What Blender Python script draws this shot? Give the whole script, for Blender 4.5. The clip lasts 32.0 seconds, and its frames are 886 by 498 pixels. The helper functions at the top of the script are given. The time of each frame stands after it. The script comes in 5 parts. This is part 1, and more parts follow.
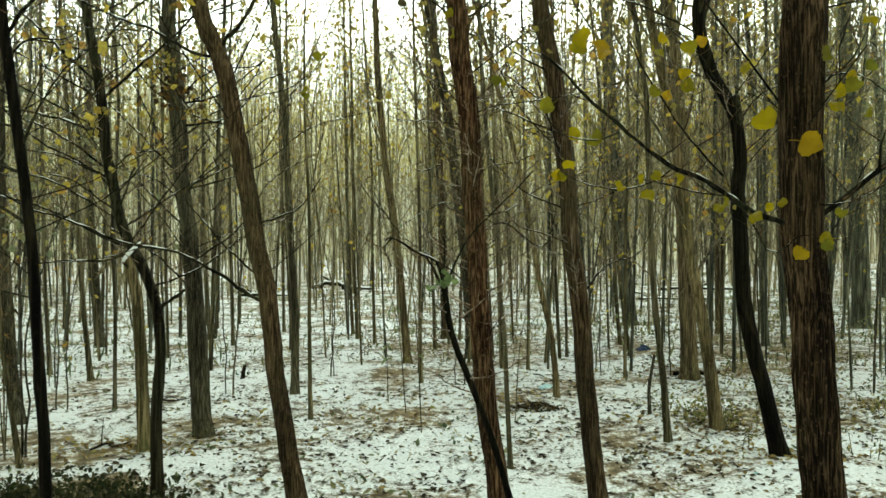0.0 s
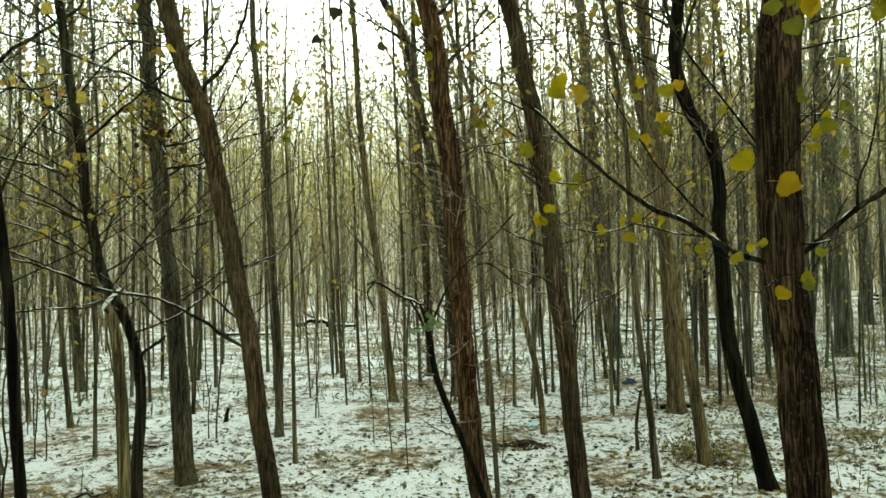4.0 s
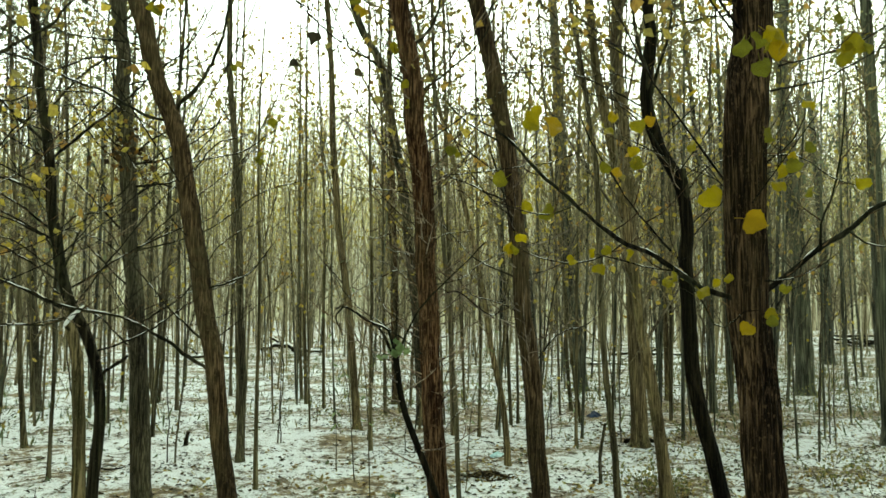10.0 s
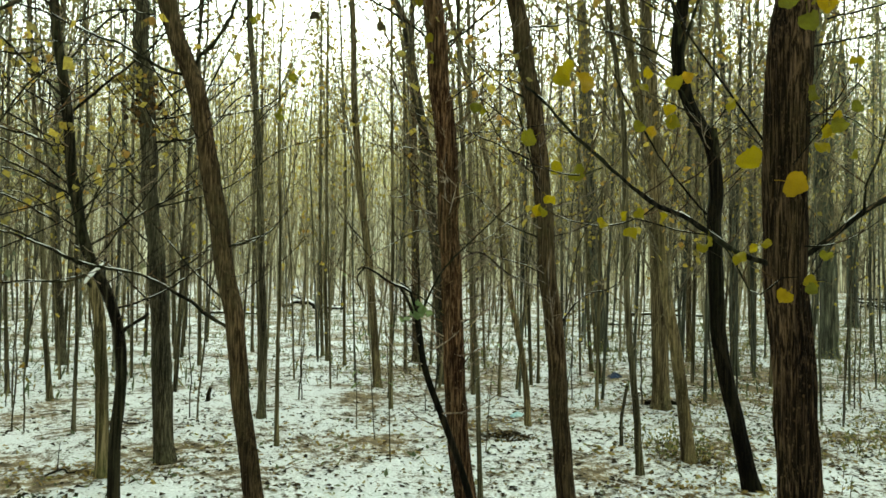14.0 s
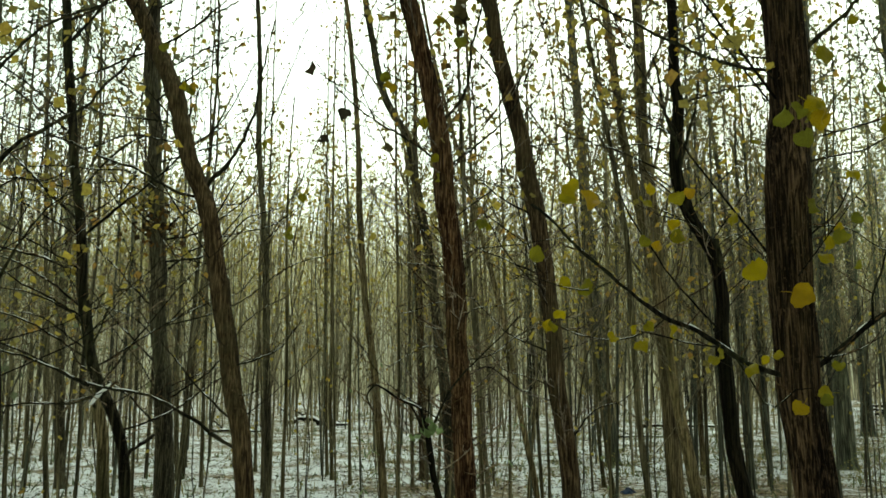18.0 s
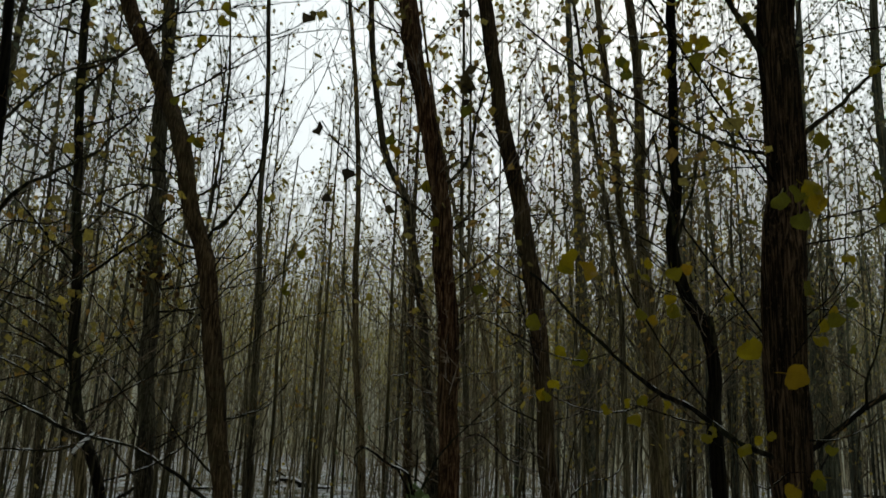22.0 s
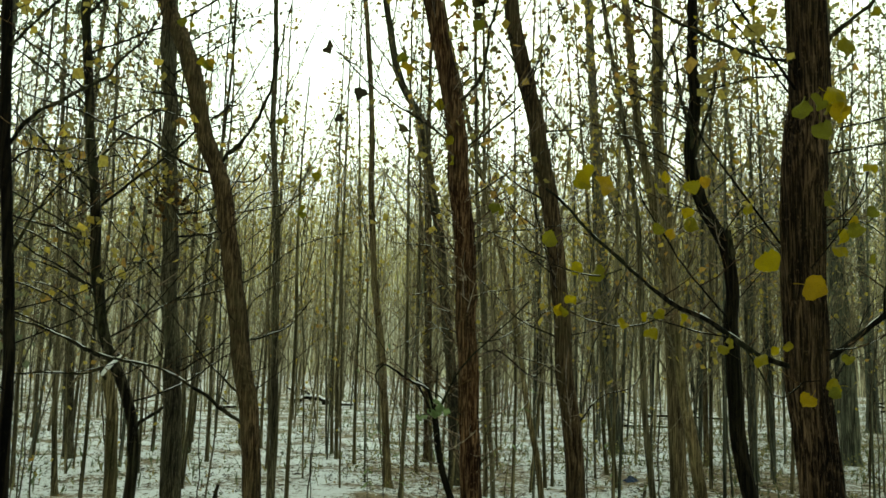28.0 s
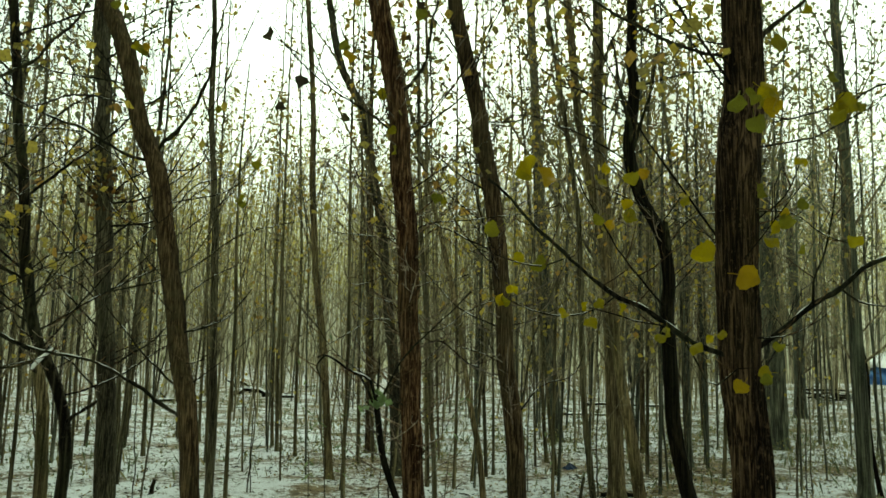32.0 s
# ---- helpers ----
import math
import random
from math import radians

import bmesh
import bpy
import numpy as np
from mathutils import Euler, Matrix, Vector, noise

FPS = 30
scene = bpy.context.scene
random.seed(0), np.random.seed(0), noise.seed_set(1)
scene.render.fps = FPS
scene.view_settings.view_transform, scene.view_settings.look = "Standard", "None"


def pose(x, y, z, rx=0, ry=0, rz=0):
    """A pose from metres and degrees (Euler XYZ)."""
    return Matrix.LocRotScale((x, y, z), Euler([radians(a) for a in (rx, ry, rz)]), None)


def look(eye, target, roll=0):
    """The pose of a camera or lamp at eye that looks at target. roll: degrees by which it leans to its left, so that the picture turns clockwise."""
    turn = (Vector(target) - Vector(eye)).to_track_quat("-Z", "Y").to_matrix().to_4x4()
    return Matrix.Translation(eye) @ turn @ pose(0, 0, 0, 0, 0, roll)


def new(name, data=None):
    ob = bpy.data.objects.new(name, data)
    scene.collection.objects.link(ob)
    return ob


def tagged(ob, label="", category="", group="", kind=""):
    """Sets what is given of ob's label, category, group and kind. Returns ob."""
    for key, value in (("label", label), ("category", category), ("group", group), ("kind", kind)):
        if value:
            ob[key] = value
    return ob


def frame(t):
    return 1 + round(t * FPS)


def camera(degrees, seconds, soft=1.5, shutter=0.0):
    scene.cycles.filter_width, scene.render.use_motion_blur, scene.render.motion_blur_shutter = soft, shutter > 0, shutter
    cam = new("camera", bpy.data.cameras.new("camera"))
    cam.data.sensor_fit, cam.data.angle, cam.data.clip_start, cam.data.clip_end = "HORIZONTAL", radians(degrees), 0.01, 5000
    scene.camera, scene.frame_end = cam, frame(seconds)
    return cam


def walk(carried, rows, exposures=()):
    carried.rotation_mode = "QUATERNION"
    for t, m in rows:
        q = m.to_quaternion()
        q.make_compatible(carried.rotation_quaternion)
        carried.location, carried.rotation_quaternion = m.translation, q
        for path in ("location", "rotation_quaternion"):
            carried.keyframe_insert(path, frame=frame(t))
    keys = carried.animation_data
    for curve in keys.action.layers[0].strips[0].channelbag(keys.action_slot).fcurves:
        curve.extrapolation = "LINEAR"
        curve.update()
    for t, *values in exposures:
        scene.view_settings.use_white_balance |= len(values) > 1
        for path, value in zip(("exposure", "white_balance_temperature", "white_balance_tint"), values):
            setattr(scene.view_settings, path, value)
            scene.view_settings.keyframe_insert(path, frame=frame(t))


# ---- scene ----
cam = camera(57.3, 32.0, soft=1.6, shutter=0.4)
# seconds, place, yaw, pitch, roll
PATH = [
    (0.0, 0.004, -0.003, 1.599, 0.00, 0.01, -0.00), (0.5, 0.008, 0.001, 1.595, -0.19, 0.03, 0.10), (1.0, 0.012, 0.008, 1.606, -2.14, 0.98, -0.35),
    (1.5, 0.014, 0.005, 1.614, -2.22, 0.19, 0.87), (2.0, 0.010, 0.001, 1.636, -2.52, 1.92, 0.82), (2.5, 0.010, 0.008, 1.638, -1.40, 1.40, 0.95),
    (3.0, 0.010, 0.009, 1.639, -1.01, 1.70, 1.03), (3.5, 0.010, 0.010, 1.641, -1.09, 1.96, 1.08), (5.5, 0.008, 0.004, 1.638, -0.38, 3.72, 0.20),
    (6.0, 0.007, 0.000, 1.639, 0.60, 3.68, 0.17), (6.5, 0.007, -0.001, 1.637, -0.21, 4.78, -0.04), (7.0, 0.006, -0.002, 1.637, -1.90, 4.44, 0.28),
    (7.5, 0.006, 0.002, 1.635, -2.61, 4.50, -0.17), (8.0, 0.004, -0.002, 1.632, -3.30, 4.73, -0.62), (8.5, 0.003, -0.002, 1.634, -3.78, 4.65, -0.68),
    (9.0, 0.003, 0.004, 1.633, -3.75, 4.59, -0.65), (9.5, 0.002, 0.003, 1.635, -3.58, 4.42, -0.57), (10.0, 0.003, 0.003, 1.632, -3.38, 4.42, -0.65),
    (10.5, -0.000, 0.000, 1.635, -3.12, 4.16, -0.56), (11.0, -0.002, 0.012, 1.636, -2.92, 2.63, 0.62), (11.5, -0.008, 0.059, 1.651, -3.99, 2.27, -0.48),
    (12.0, -0.005, 0.091, 1.649, -1.66, 2.05, -2.19), (12.5, -0.015, 0.092, 1.651, -1.80, 1.84, -1.68), (13.0, -0.008, 0.101, 1.647, -2.59, 1.06, -1.57),
    (13.5, -0.005, 0.101, 1.650, -2.45, 1.11, -1.40), (14.0, -0.007, 0.100, 1.649, -1.96, 1.44, -1.26), (14.5, -0.007, 0.100, 1.647, -1.77, 1.48, -1.10),
    (16.5, -0.029, 0.083, 1.658, -1.62, 3.94, -0.40), (17.0, -0.031, 0.080, 1.659, -1.81, 5.81, -0.65), (17.5, -0.034, 0.068, 1.659, -1.30, 8.11, -0.15),
    (18.0, -0.031, 0.073, 1.663, -1.61, 9.33, -0.33), (18.5, -0.030, 0.074, 1.663, -1.62, 10.94, -0.85), (19.0, -0.033, 0.069, 1.663, -1.72, 12.46, -1.29),
    (19.5, -0.032, 0.067, 1.666, -1.82, 14.25, -1.94), (20.0, -0.039, 0.063, 1.662, -2.32, 15.49, -2.61), (20.5, -0.046, 0.059, 1.660, -2.45, 15.74, -2.93),
    (21.0, -0.042, 0.063, 1.659, -2.69, 16.15, -3.48), (21.5, -0.044, 0.059, 1.655, -2.64, 15.61, -3.22), (22.0, -0.046, 0.059, 1.655, -2.59, 13.94, -3.13),
    (22.5, -0.047, 0.067, 1.653, -2.88, 11.66, -2.85), (23.0, -0.039, 0.071, 1.655, -2.63, 11.36, -3.05), (23.5, -0.041, 0.065, 1.655, -2.43, 11.26, -3.02),
    (24.0, -0.041, 0.067, 1.656, -2.17, 10.24, -2.79), (24.5, -0.041, 0.072, 1.652, -2.02, 8.72, -2.98), (25.0, -0.043, 0.070, 1.652, -2.09, 8.06, -2.78),
    (25.5, -0.042, 0.070, 1.650, -1.82, 7.92, -2.45), (27.5, -0.042, 0.069, 1.651, -1.44, 8.29, -2.17), (28.0, -0.043, 0.066, 1.652, -1.21, 8.21, -2.14),
    (28.5, -0.043, 0.069, 1.651, -1.12, 8.06, -1.93), (29.0, -0.041, 0.071, 1.655, -0.40, 6.30, -1.24), (29.5, -0.041, 0.069, 1.655, -0.52, 5.58, -1.13),
    (30.0, -0.042, 0.066, 1.661, 1.37, 5.51, -0.18), (30.5, -0.047, 0.064, 1.656, 0.07, 6.98, 0.06), (31.0, -0.045, 0.073, 1.656, -3.94, 8.06, -1.10),
    (31.5, -0.045, 0.076, 1.649, -5.36, 7.78, -1.72), (32.0, -0.044, 0.073, 1.650, -5.28, 7.70, -1.69)]
EXPOSURE = [(0.0, 0.20, 7150, -11), (6.0, 0.17, 7200, -15), (9.0, 0.17, 7200, -16), (14.0, 0.20, 7200, -13), (17.0, 0.15, 7200, -14), (18.0, -0.45, 7200, -14), (19.0, -1.25, 7150, -12), (20.0, -1.95, 6950, -10), (21.5, -2.12, 6600, -2), (22.3, -1.8, 6500, 8), (23.0, -1.3, 6500, 14), (24.0, -0.95, 6560, 16), (25.5, -0.5, 6900, 11), (28.0, -0.43, 7350, -17), (30.0, -0.30, 7350, -19), (31.0, -0.70, 7400, -24), (32.0, -0.50, 7400, -22)]
walk(cam, [(t, pose(x, y, z, 90 + p, r, w)) for t, x, y, z, w, p, r in PATH], EXPOSURE)

# ---- overcast winter daylight ----
world = bpy.data.worlds.new("sky")
scene.world = world
world.use_nodes = True
wn, wl = world.node_tree.nodes, world.node_tree.links
wn.clear()
w_out, w_bg, w_sky = wn.new("ShaderNodeOutputWorld"), wn.new("ShaderNodeBackground"), wn.new("ShaderNodeTexSky")
w_sky.sky_type, w_sky.sun_disc = "NISHITA", False
w_sky.sun_elevation, w_sky.sun_rotation = radians(38), radians(15)
w_sky.air_density, w_sky.dust_density, w_sky.ozone_density = 1.0, 4.0, 1.0
w_grey = wn.new("ShaderNodeMix")
w_grey.data_type = "RGBA"
w_grey.inputs["Factor"].default_value = 0.88
w_grey.inputs["B"].default_value = (17.5, 18.5, 19.3, 1)   # thick cloud layer
wl.new(w_sky.outputs["Color"], w_grey.inputs["A"])
# the cloud is brightest round the hidden sun and dims smoothly away from it
w_dir, w_dot, w_fall, w_glow = wn.new("ShaderNodeTexCoord"), wn.new("ShaderNodeVectorMath"), wn.new("ShaderNodeMapRange"), wn.new("ShaderNodeMix")
w_dot.operation = "DOT_PRODUCT"
w_dot.inputs[1].default_value = (0.1, 0.82, 0.56)
wl.new(w_dir.outputs["Generated"], w_dot.inputs[0])
wl.new(w_dot.outputs["Value"], w_fall.inputs["Value"])
w_fall.inputs["From Min"].default_value, w_fall.inputs["From Max"].default_value = -1.0, 1.0
w_fall.inputs["To Min"].default_value, w_fall.inputs["To Max"].default_value = 0.5, 1.38
w_glow.data_type, w_glow.blend_type = "RGBA", "MULTIPLY"
w_glow.inputs["Factor"].default_value = 1.0
wl.new(w_grey.outputs["Result"], w_glow.inputs["A"])
w_near, w_mul = wn.new("ShaderNodeMapRange"), wn.new("ShaderNodeMath")
w_near.interpolation_type = "SMOOTHSTEP"
w_near.inputs["From Min"].default_value, w_near.inputs["From Max"].default_value = 0.7, 1.0
w_near.inputs["To Min"].default_value, w_near.inputs["To Max"].default_value = 1.0, 1.3
wl.new(w_dot.outputs["Value"], w_near.inputs["Value"])
w_mul.operation = "MULTIPLY"
wl.new(w_fall.outputs["Result"], w_mul.inputs[0])
wl.new(w_near.outputs["Result"], w_mul.inputs[1])
wl.new(w_mul.outputs[0], w_glow.inputs["B"])
wl.new(w_glow.outputs["Result"], w_bg.inputs["Color"])
w_bg.inputs["Strength"].default_value = 0.13
wl.new(w_bg.outputs["Background"], w_out.inputs["Surface"])
sun = new("sun", bpy.data.lights.new("sun", "SUN"))
sun.data.energy, sun.data.angle, sun.data.color = 0.6, radians(40), (1, 0.97, 0.92)
sun.matrix_world = look((3, 12, 12), (0, 0, 0))


# ---- materials ----
def material(name, rough=0.8):
    m = bpy.data.materials.new(name)
    m.use_nodes = True
    n = m.node_tree.nodes
    b = n["Principled BSDF"]
    b.inputs["Roughness"].default_value = rough
    b.inputs["Specular IOR Level"].default_value = 0.15
    return m, n, m.node_tree.links, b


def noise_node(n, l, scale, detail, stretch=None, source="Object"):
    tc = n.new("ShaderNodeTexCoord")
    t = n.new("ShaderNodeTexNoise")
    t.inputs["Scale"].default_value, t.inputs["Detail"].default_value = scale, detail
    if stretch:
        mp = n.new("ShaderNodeMapping")
        mp.inputs["Scale"].default_value = stretch
        l.new(tc.outputs[source], mp.inputs["Vector"])
        l.new(mp.outputs["Vector"], t.inputs["Vector"])
    else:
        l.new(tc.outputs[source], t.inputs["Vector"])
    return t.outputs["Fac"]


def ramp(n, l, fac, *stops):
    r = n.new("ShaderNodeValToRGB")
    e = r.color_ramp.elements
    while len(e) < len(stops):
        e.new(0.5)
    for el, (p, c) in zip(e, stops):
        el.position, el.color = p, (*c, 1)
    l.new(fac, r.inputs["Fac"])
    return r.outputs["Color"]


def mix(n, l, fac, a, b, blend="MIX"):
    m = n.new("ShaderNodeMix")
    m.data_type, m.blend_type = "RGBA", blend
    for s, v in (("Factor", fac), ("A", a), ("B", b)):
        if isinstance(v, (int, float)):
            m.inputs[s].default_value = v
        elif isinstance(v, tuple):
            m.inputs[s].default_value = (*v, 1)
        else:
            l.new(v, m.inputs[s])
    return m.outputs["Result"]


def maths(n, l, op, a, b=0.0, c=0.0):
    m = n.new("ShaderNodeMath")
    m.operation = op
    for k, v in enumerate((a, b, c)):
        if isinstance(v, (int, float)):
            m.inputs[k].default_value = v
        else:
            l.new(v, m.inputs[k])
    return m.outputs[0]


def bump(n, l, b, height, strength, dist):
    u = n.new("ShaderNodeBump")
    u.inputs["Strength"].default_value, u.inputs["Distance"].default_value = strength, dist
    l.new(height, u.inputs["Height"])
    l.new(u.outputs["Normal"], b.inputs["Normal"])


def bark(name, dark, light, moss, moss_amount=0.5, furrow=1.0, rough=0.75, grain=60, ridge=0.5, long=0.035):
    m, n, l, b = material(name, rough)
    b.inputs["Specular IOR Level"].default_value = 0.04
    f1 = noise_node(n, l, grain, 2, (1, 1, long))
    f2 = noise_node(n, l, grain * 2.5, 5, (1, 1, 0.25))
    f = maths(n, l, "ADD", maths(n, l, "MULTIPLY", f1, 0.82), maths(n, l, "MULTIPLY", f2, 0.18))
    c = ramp(n, l, f, (ridge - 0.13, tuple(v * 0.45 for v in dark)), (ridge - 0.04, dark), (ridge + 0.15, light))
    big = noise_node(n, l, 2.2, 3, (1, 1, 0.5))
    fine = noise_node(n, l, 25, 4)
    mm = maths(n, l, "MULTIPLY", ramp(n, l, big, (0.42, (0, 0, 0)), (0.62, (1, 1, 1))), moss_amount)
    mm = maths(n, l, "MULTIPLY", mm, ramp(n, l, fine, (0.35, (0.2, 0.2, 0.2)), (0.6, (1, 1, 1))))
    c = mix(n, l, mm, c, moss)
    info = n.new("ShaderNodeObjectInfo")
    tone = ramp(n, l, info.outputs["Random"], (0, (0.75, 0.75, 0.78)), (1, (1.25, 1.2, 1.1)))
    c = mix(n, l, 1.0, c, tone, "MULTIPLY")
    # long wet streaks and lichen flecks
    wet = noise_node(n, l, 9, 3, (1, 1, 0.09))
    c = mix(n, l, 1.0, c, ramp(n, l, wet, (0.38, (0.42, 0.42, 0.44)), (0.56, (1.15, 1.15, 1.12))), "MULTIPLY")
    fleck = ramp(n, l, noise_node(n, l, 85, 3, (1, 1, 0.6)), (0.6, (0, 0, 0)), (0.7, (1, 1, 1)))
    c = mix(n, l, maths(n, l, "MULTIPLY", fleck, 0.22), c, tuple(min(1, v*1.9) for v in light))
    l.new(c, b.inputs["Base Color"])
    bump(n, l, b, f, 0.8, 0.012 * furrow)
    return m


BARK = {
    "furrowed": bark("bark_furrowed", (0.019, 0.0125, 0.0075), (0.145, 0.097, 0.06), (0.035, 0.034, 0.015), 0.3, 2.2, 0.8, 120, 0.52, 0.055),
    "red": bark("bark_red", (0.03, 0.0145, 0.0075), (0.185, 0.115, 0.07), (0.05, 0.045, 0.024), 0.4, 1.8, 0.8, 105, 0.52, 0.075),
    "brown": bark("bark_brown", (0.029, 0.0195, 0.0115), (0.122, 0.086, 0.053), (0.055, 0.05, 0.028), 0.6, 1.3, 0.8, 120, 0.51, 0.07),
    "grey": bark("bark_grey", (0.044, 0.047, 0.037), (0.155, 0.162, 0.128), (0.09, 0.108, 0.078), 0.7, 1.0, 0.8),
    "tan": bark("bark_tan", (0.075, 0.058, 0.033), (0.235, 0.19, 0.115), (0.13, 0.125, 0.06), 0.5, 1.0, 0.8, 90, 0.51, 0.06),
    "olive": bark("bark_olive", (0.058, 0.05, 0.03), (0.19, 0.168, 0.108), (0.1, 0.105, 0.055), 0.55, 0.6, 0.8),
    "umber": bark("bark_umber", (0.034, 0.031, 0.021), (0.13, 0.116, 0.084), (0.07, 0.074, 0.046), 0.6, 1.0, 0.8, 110, 0.51, 0.07),
    "black": bark("bark_black", (0.0025, 0.002, 0.0015), (0.02, 0.016, 0.01), (0.014, 0.016, 0.007), 0.35, 0.8, 0.7),
    "dark": bark("bark_dark", (0.007, 0.006, 0.004), (0.045, 0.04, 0.027), (0.035, 0.04, 0.02), 0.6, 0.9, 0.75),
    "pale": bark("bark_pale", (0.055, 0.046, 0.024), (0.2, 0.165, 0.1), (0.085, 0.095, 0.04), 0.8, 1.0, 0.8),
    # haze painted into the colour: bark and twigs paler for trees farther off
    "young": bark("bark_young_hazed", (0.19, 0.168, 0.105), (0.38, 0.345, 0.235), (0.25, 0.245, 0.14), 0.5, 0.5, 0.8),
    "far": bark("bark_far_hazed", (0.29, 0.262, 0.185), (0.5, 0.46, 0.345), (0.36, 0.35, 0.22), 0.4, 0.5, 0.8),
    "pale_twig": bark("bark_pale_twig", (0.12, 0.102, 0.065), (0.3, 0.26, 0.175), (0.18, 0.175, 0.1), 0.4, 0.5, 0.8),
    "frosted": bark("bark_frosted", (0.11, 0.075, 0.05), (0.33, 0.27, 0.21), (0.4, 0.38, 0.34), 0.5, 0.5, 0.8),
    "twig": bark("bark_twig", (0.05, 0.03, 0.016), (0.16, 0.1, 0.055), (0.1, 0.09, 0.04), 0.3, 0.5, 0.8),
}


def leaf_material(name, stops, rough=0.5, by_object=False):
    m, n, l, b = material(name, rough)
    if by_object:
        r = n.new("ShaderNodeObjectInfo").outputs["Random"]
    else:
        r = n.new("ShaderNodeNewGeometry").outputs["Random Per Island"]
    c = ramp(n, l, r, *stops)
    spot = ramp(n, l, noise_node(n, l, 60, 4), (0.4, (0.72, 0.7, 0.6)), (0.62, (1.1, 1.1, 1.0)))
    c = mix(n, l, 1.0, c, spot, "MULTIPLY")
    l.new(c, b.inputs["Base Color"])
    tr = n.new("ShaderNodeBsdfTranslucent")
    l.new(c, tr.inputs["Color"])
    ms = n.new("ShaderNodeMixShader")
    ms.inputs[0].default_value = 0.6
    l.new(b.outputs[0], ms.inputs[1])
    l.new(tr.outputs[0], ms.inputs[2])
    l.new(ms.outputs[0], n["Material Output"].inputs["Surface"])
    return m


LEAF = leaf_material("leaf_yellow", [(0, (0.125, 0.13, 0.018)), (0.35, (0.22, 0.19, 0.013)), (0.8, (0.34, 0.27, 0.01)), (1, (0.33, 0.2, 0.014))], 0.45, True)
LEAF_DRY = leaf_material("leaf_dry", [(0, (0.03, 0.026, 0.02)), (0.6, (0.07, 0.056, 0.035)), (1, (0.12, 0.1, 0.04))], 0.6, True)
LEAF_SMALL = leaf_material("leaf_small", [(0, (0.16, 0.135, 0.055)), (0.4, (0.3, 0.255, 0.07)), (0.75, (0.46, 0.36, 0.07)), (1, (0.34, 0.19, 0.06))])
# far copy of the small leaves, paled to imitate haze
LEAF_FAR_HAZED = leaf_material("leaf_far_hazed", [(0, (0.3, 0.3, 0.13)), (0.4, (0.46, 0.43, 0.17)), (0.75, (0.6, 0.53, 0.19)), (1, (0.46, 0.32, 0.15))])
LEAF_GOLD = leaf_material("leaf_gold", [(0, (0.26, 0.24, 0.03)), (0.5, (0.44, 0.34, 0.025)), (1, (0.4, 0.24, 0.03))])
LEAF_DRY_S = leaf_material("leaf_dry_small", [(0, (0.03, 0.022, 0.014)), (0.5, (0.09, 0.055, 0.025)), (1, (0.24, 0.13, 0.03))], 0.6)
LEAF_GREEN = leaf_material("leaf_green", [(0, (0.09, 0.14, 0.06)), (1, (0.2, 0.27, 0.13))], 0.45)
LEAF_BLUE = leaf_material("leaf_greyish", [(0, (0.09, 0.108, 0.08)), (0.5, (0.17, 0.19, 0.125)), (1, (0.34, 0.3, 0.12))])
LITTER = leaf_material("leaf_litter", [(0, (0.018, 0.015, 0.011)), (0.5, (0.045, 0.036, 0.024)), (0.85, (0.13, 0.098, 0.052)), (1, (0.32, 0.24, 0.1))], 0.7)
LITTER_TAN = leaf_material("leaf_litter_tan", [(0, (0.1, 0.07, 0.035)), (0.5, (0.24, 0.17, 0.07)), (0.85, (0.36, 0.28, 0.1)), (1, (0.3, 0.3, 0.1))], 0.7)
WEED = leaf_material("weed_green", [(0, (0.06, 0.085, 0.05)), (0.5, (0.14, 0.17, 0.095)), (1, (0.3, 0.25, 0.13))], 0.6)

MOSS = leaf_material("moss_dark", [(0, (0.015, 0.022, 0.01)), (0.7, (0.035, 0.045, 0.02)), (1, (0.09, 0.08, 0.04))], 0.7)
GRASS = leaf_material("grass_pale_green", [(0, (0.07, 0.085, 0.035)), (0.5, (0.19, 0.2, 0.08)), (1, (0.36, 0.3, 0.14))], 0.6)

SNOW, n_, l_, b_ = material("snow_ground", 0.75)
p1 = noise_node(n_, l_, 1.1, 5)
p2 = noise_node(n_, l_, 9, 6)
p3 = noise_node(n_, l_, 45, 4)
cover = maths(n_, l_, "ADD", maths(n_, l_, "MULTIPLY", p1, 0.42), maths(n_, l_, "ADD", maths(n_, l_, "MULTIPLY", p2, 0.33), maths(n_, l_, "MULTIPLY", p3, 0.25)))
# a trodden strip crosses the wood: thinner snow along it
sep = n_.new("ShaderNodeSeparateXYZ")
l_.new(n_.new("ShaderNodeTexCoord").outputs["Object"], sep.inputs[0])
off = maths(n_, l_, "SUBTRACT", maths(n_, l_, "SUBTRACT", sep.outputs["Y"], 8.3), maths(n_, l_, "MULTIPLY", sep.outputs["X"], 0.64))
off = maths(n_, l_, "ABSOLUTE", maths(n_, l_, "ADD", off, maths(n_, l_, "MULTIPLY", maths(n_, l_, "SUBTRACT", p1, 0.5), 1.1)))
strip = n_.new("ShaderNodeMapRange")
strip.inputs["From Min"].default_value, strip.inputs["From Max"].default_value = 0.6, 0.05
l_.new(off, strip.inputs["Value"])
cover = maths(n_, l_, "SUBTRACT", cover, maths(n_, l_, "MULTIPLY", strip.outputs[0], 0.052))
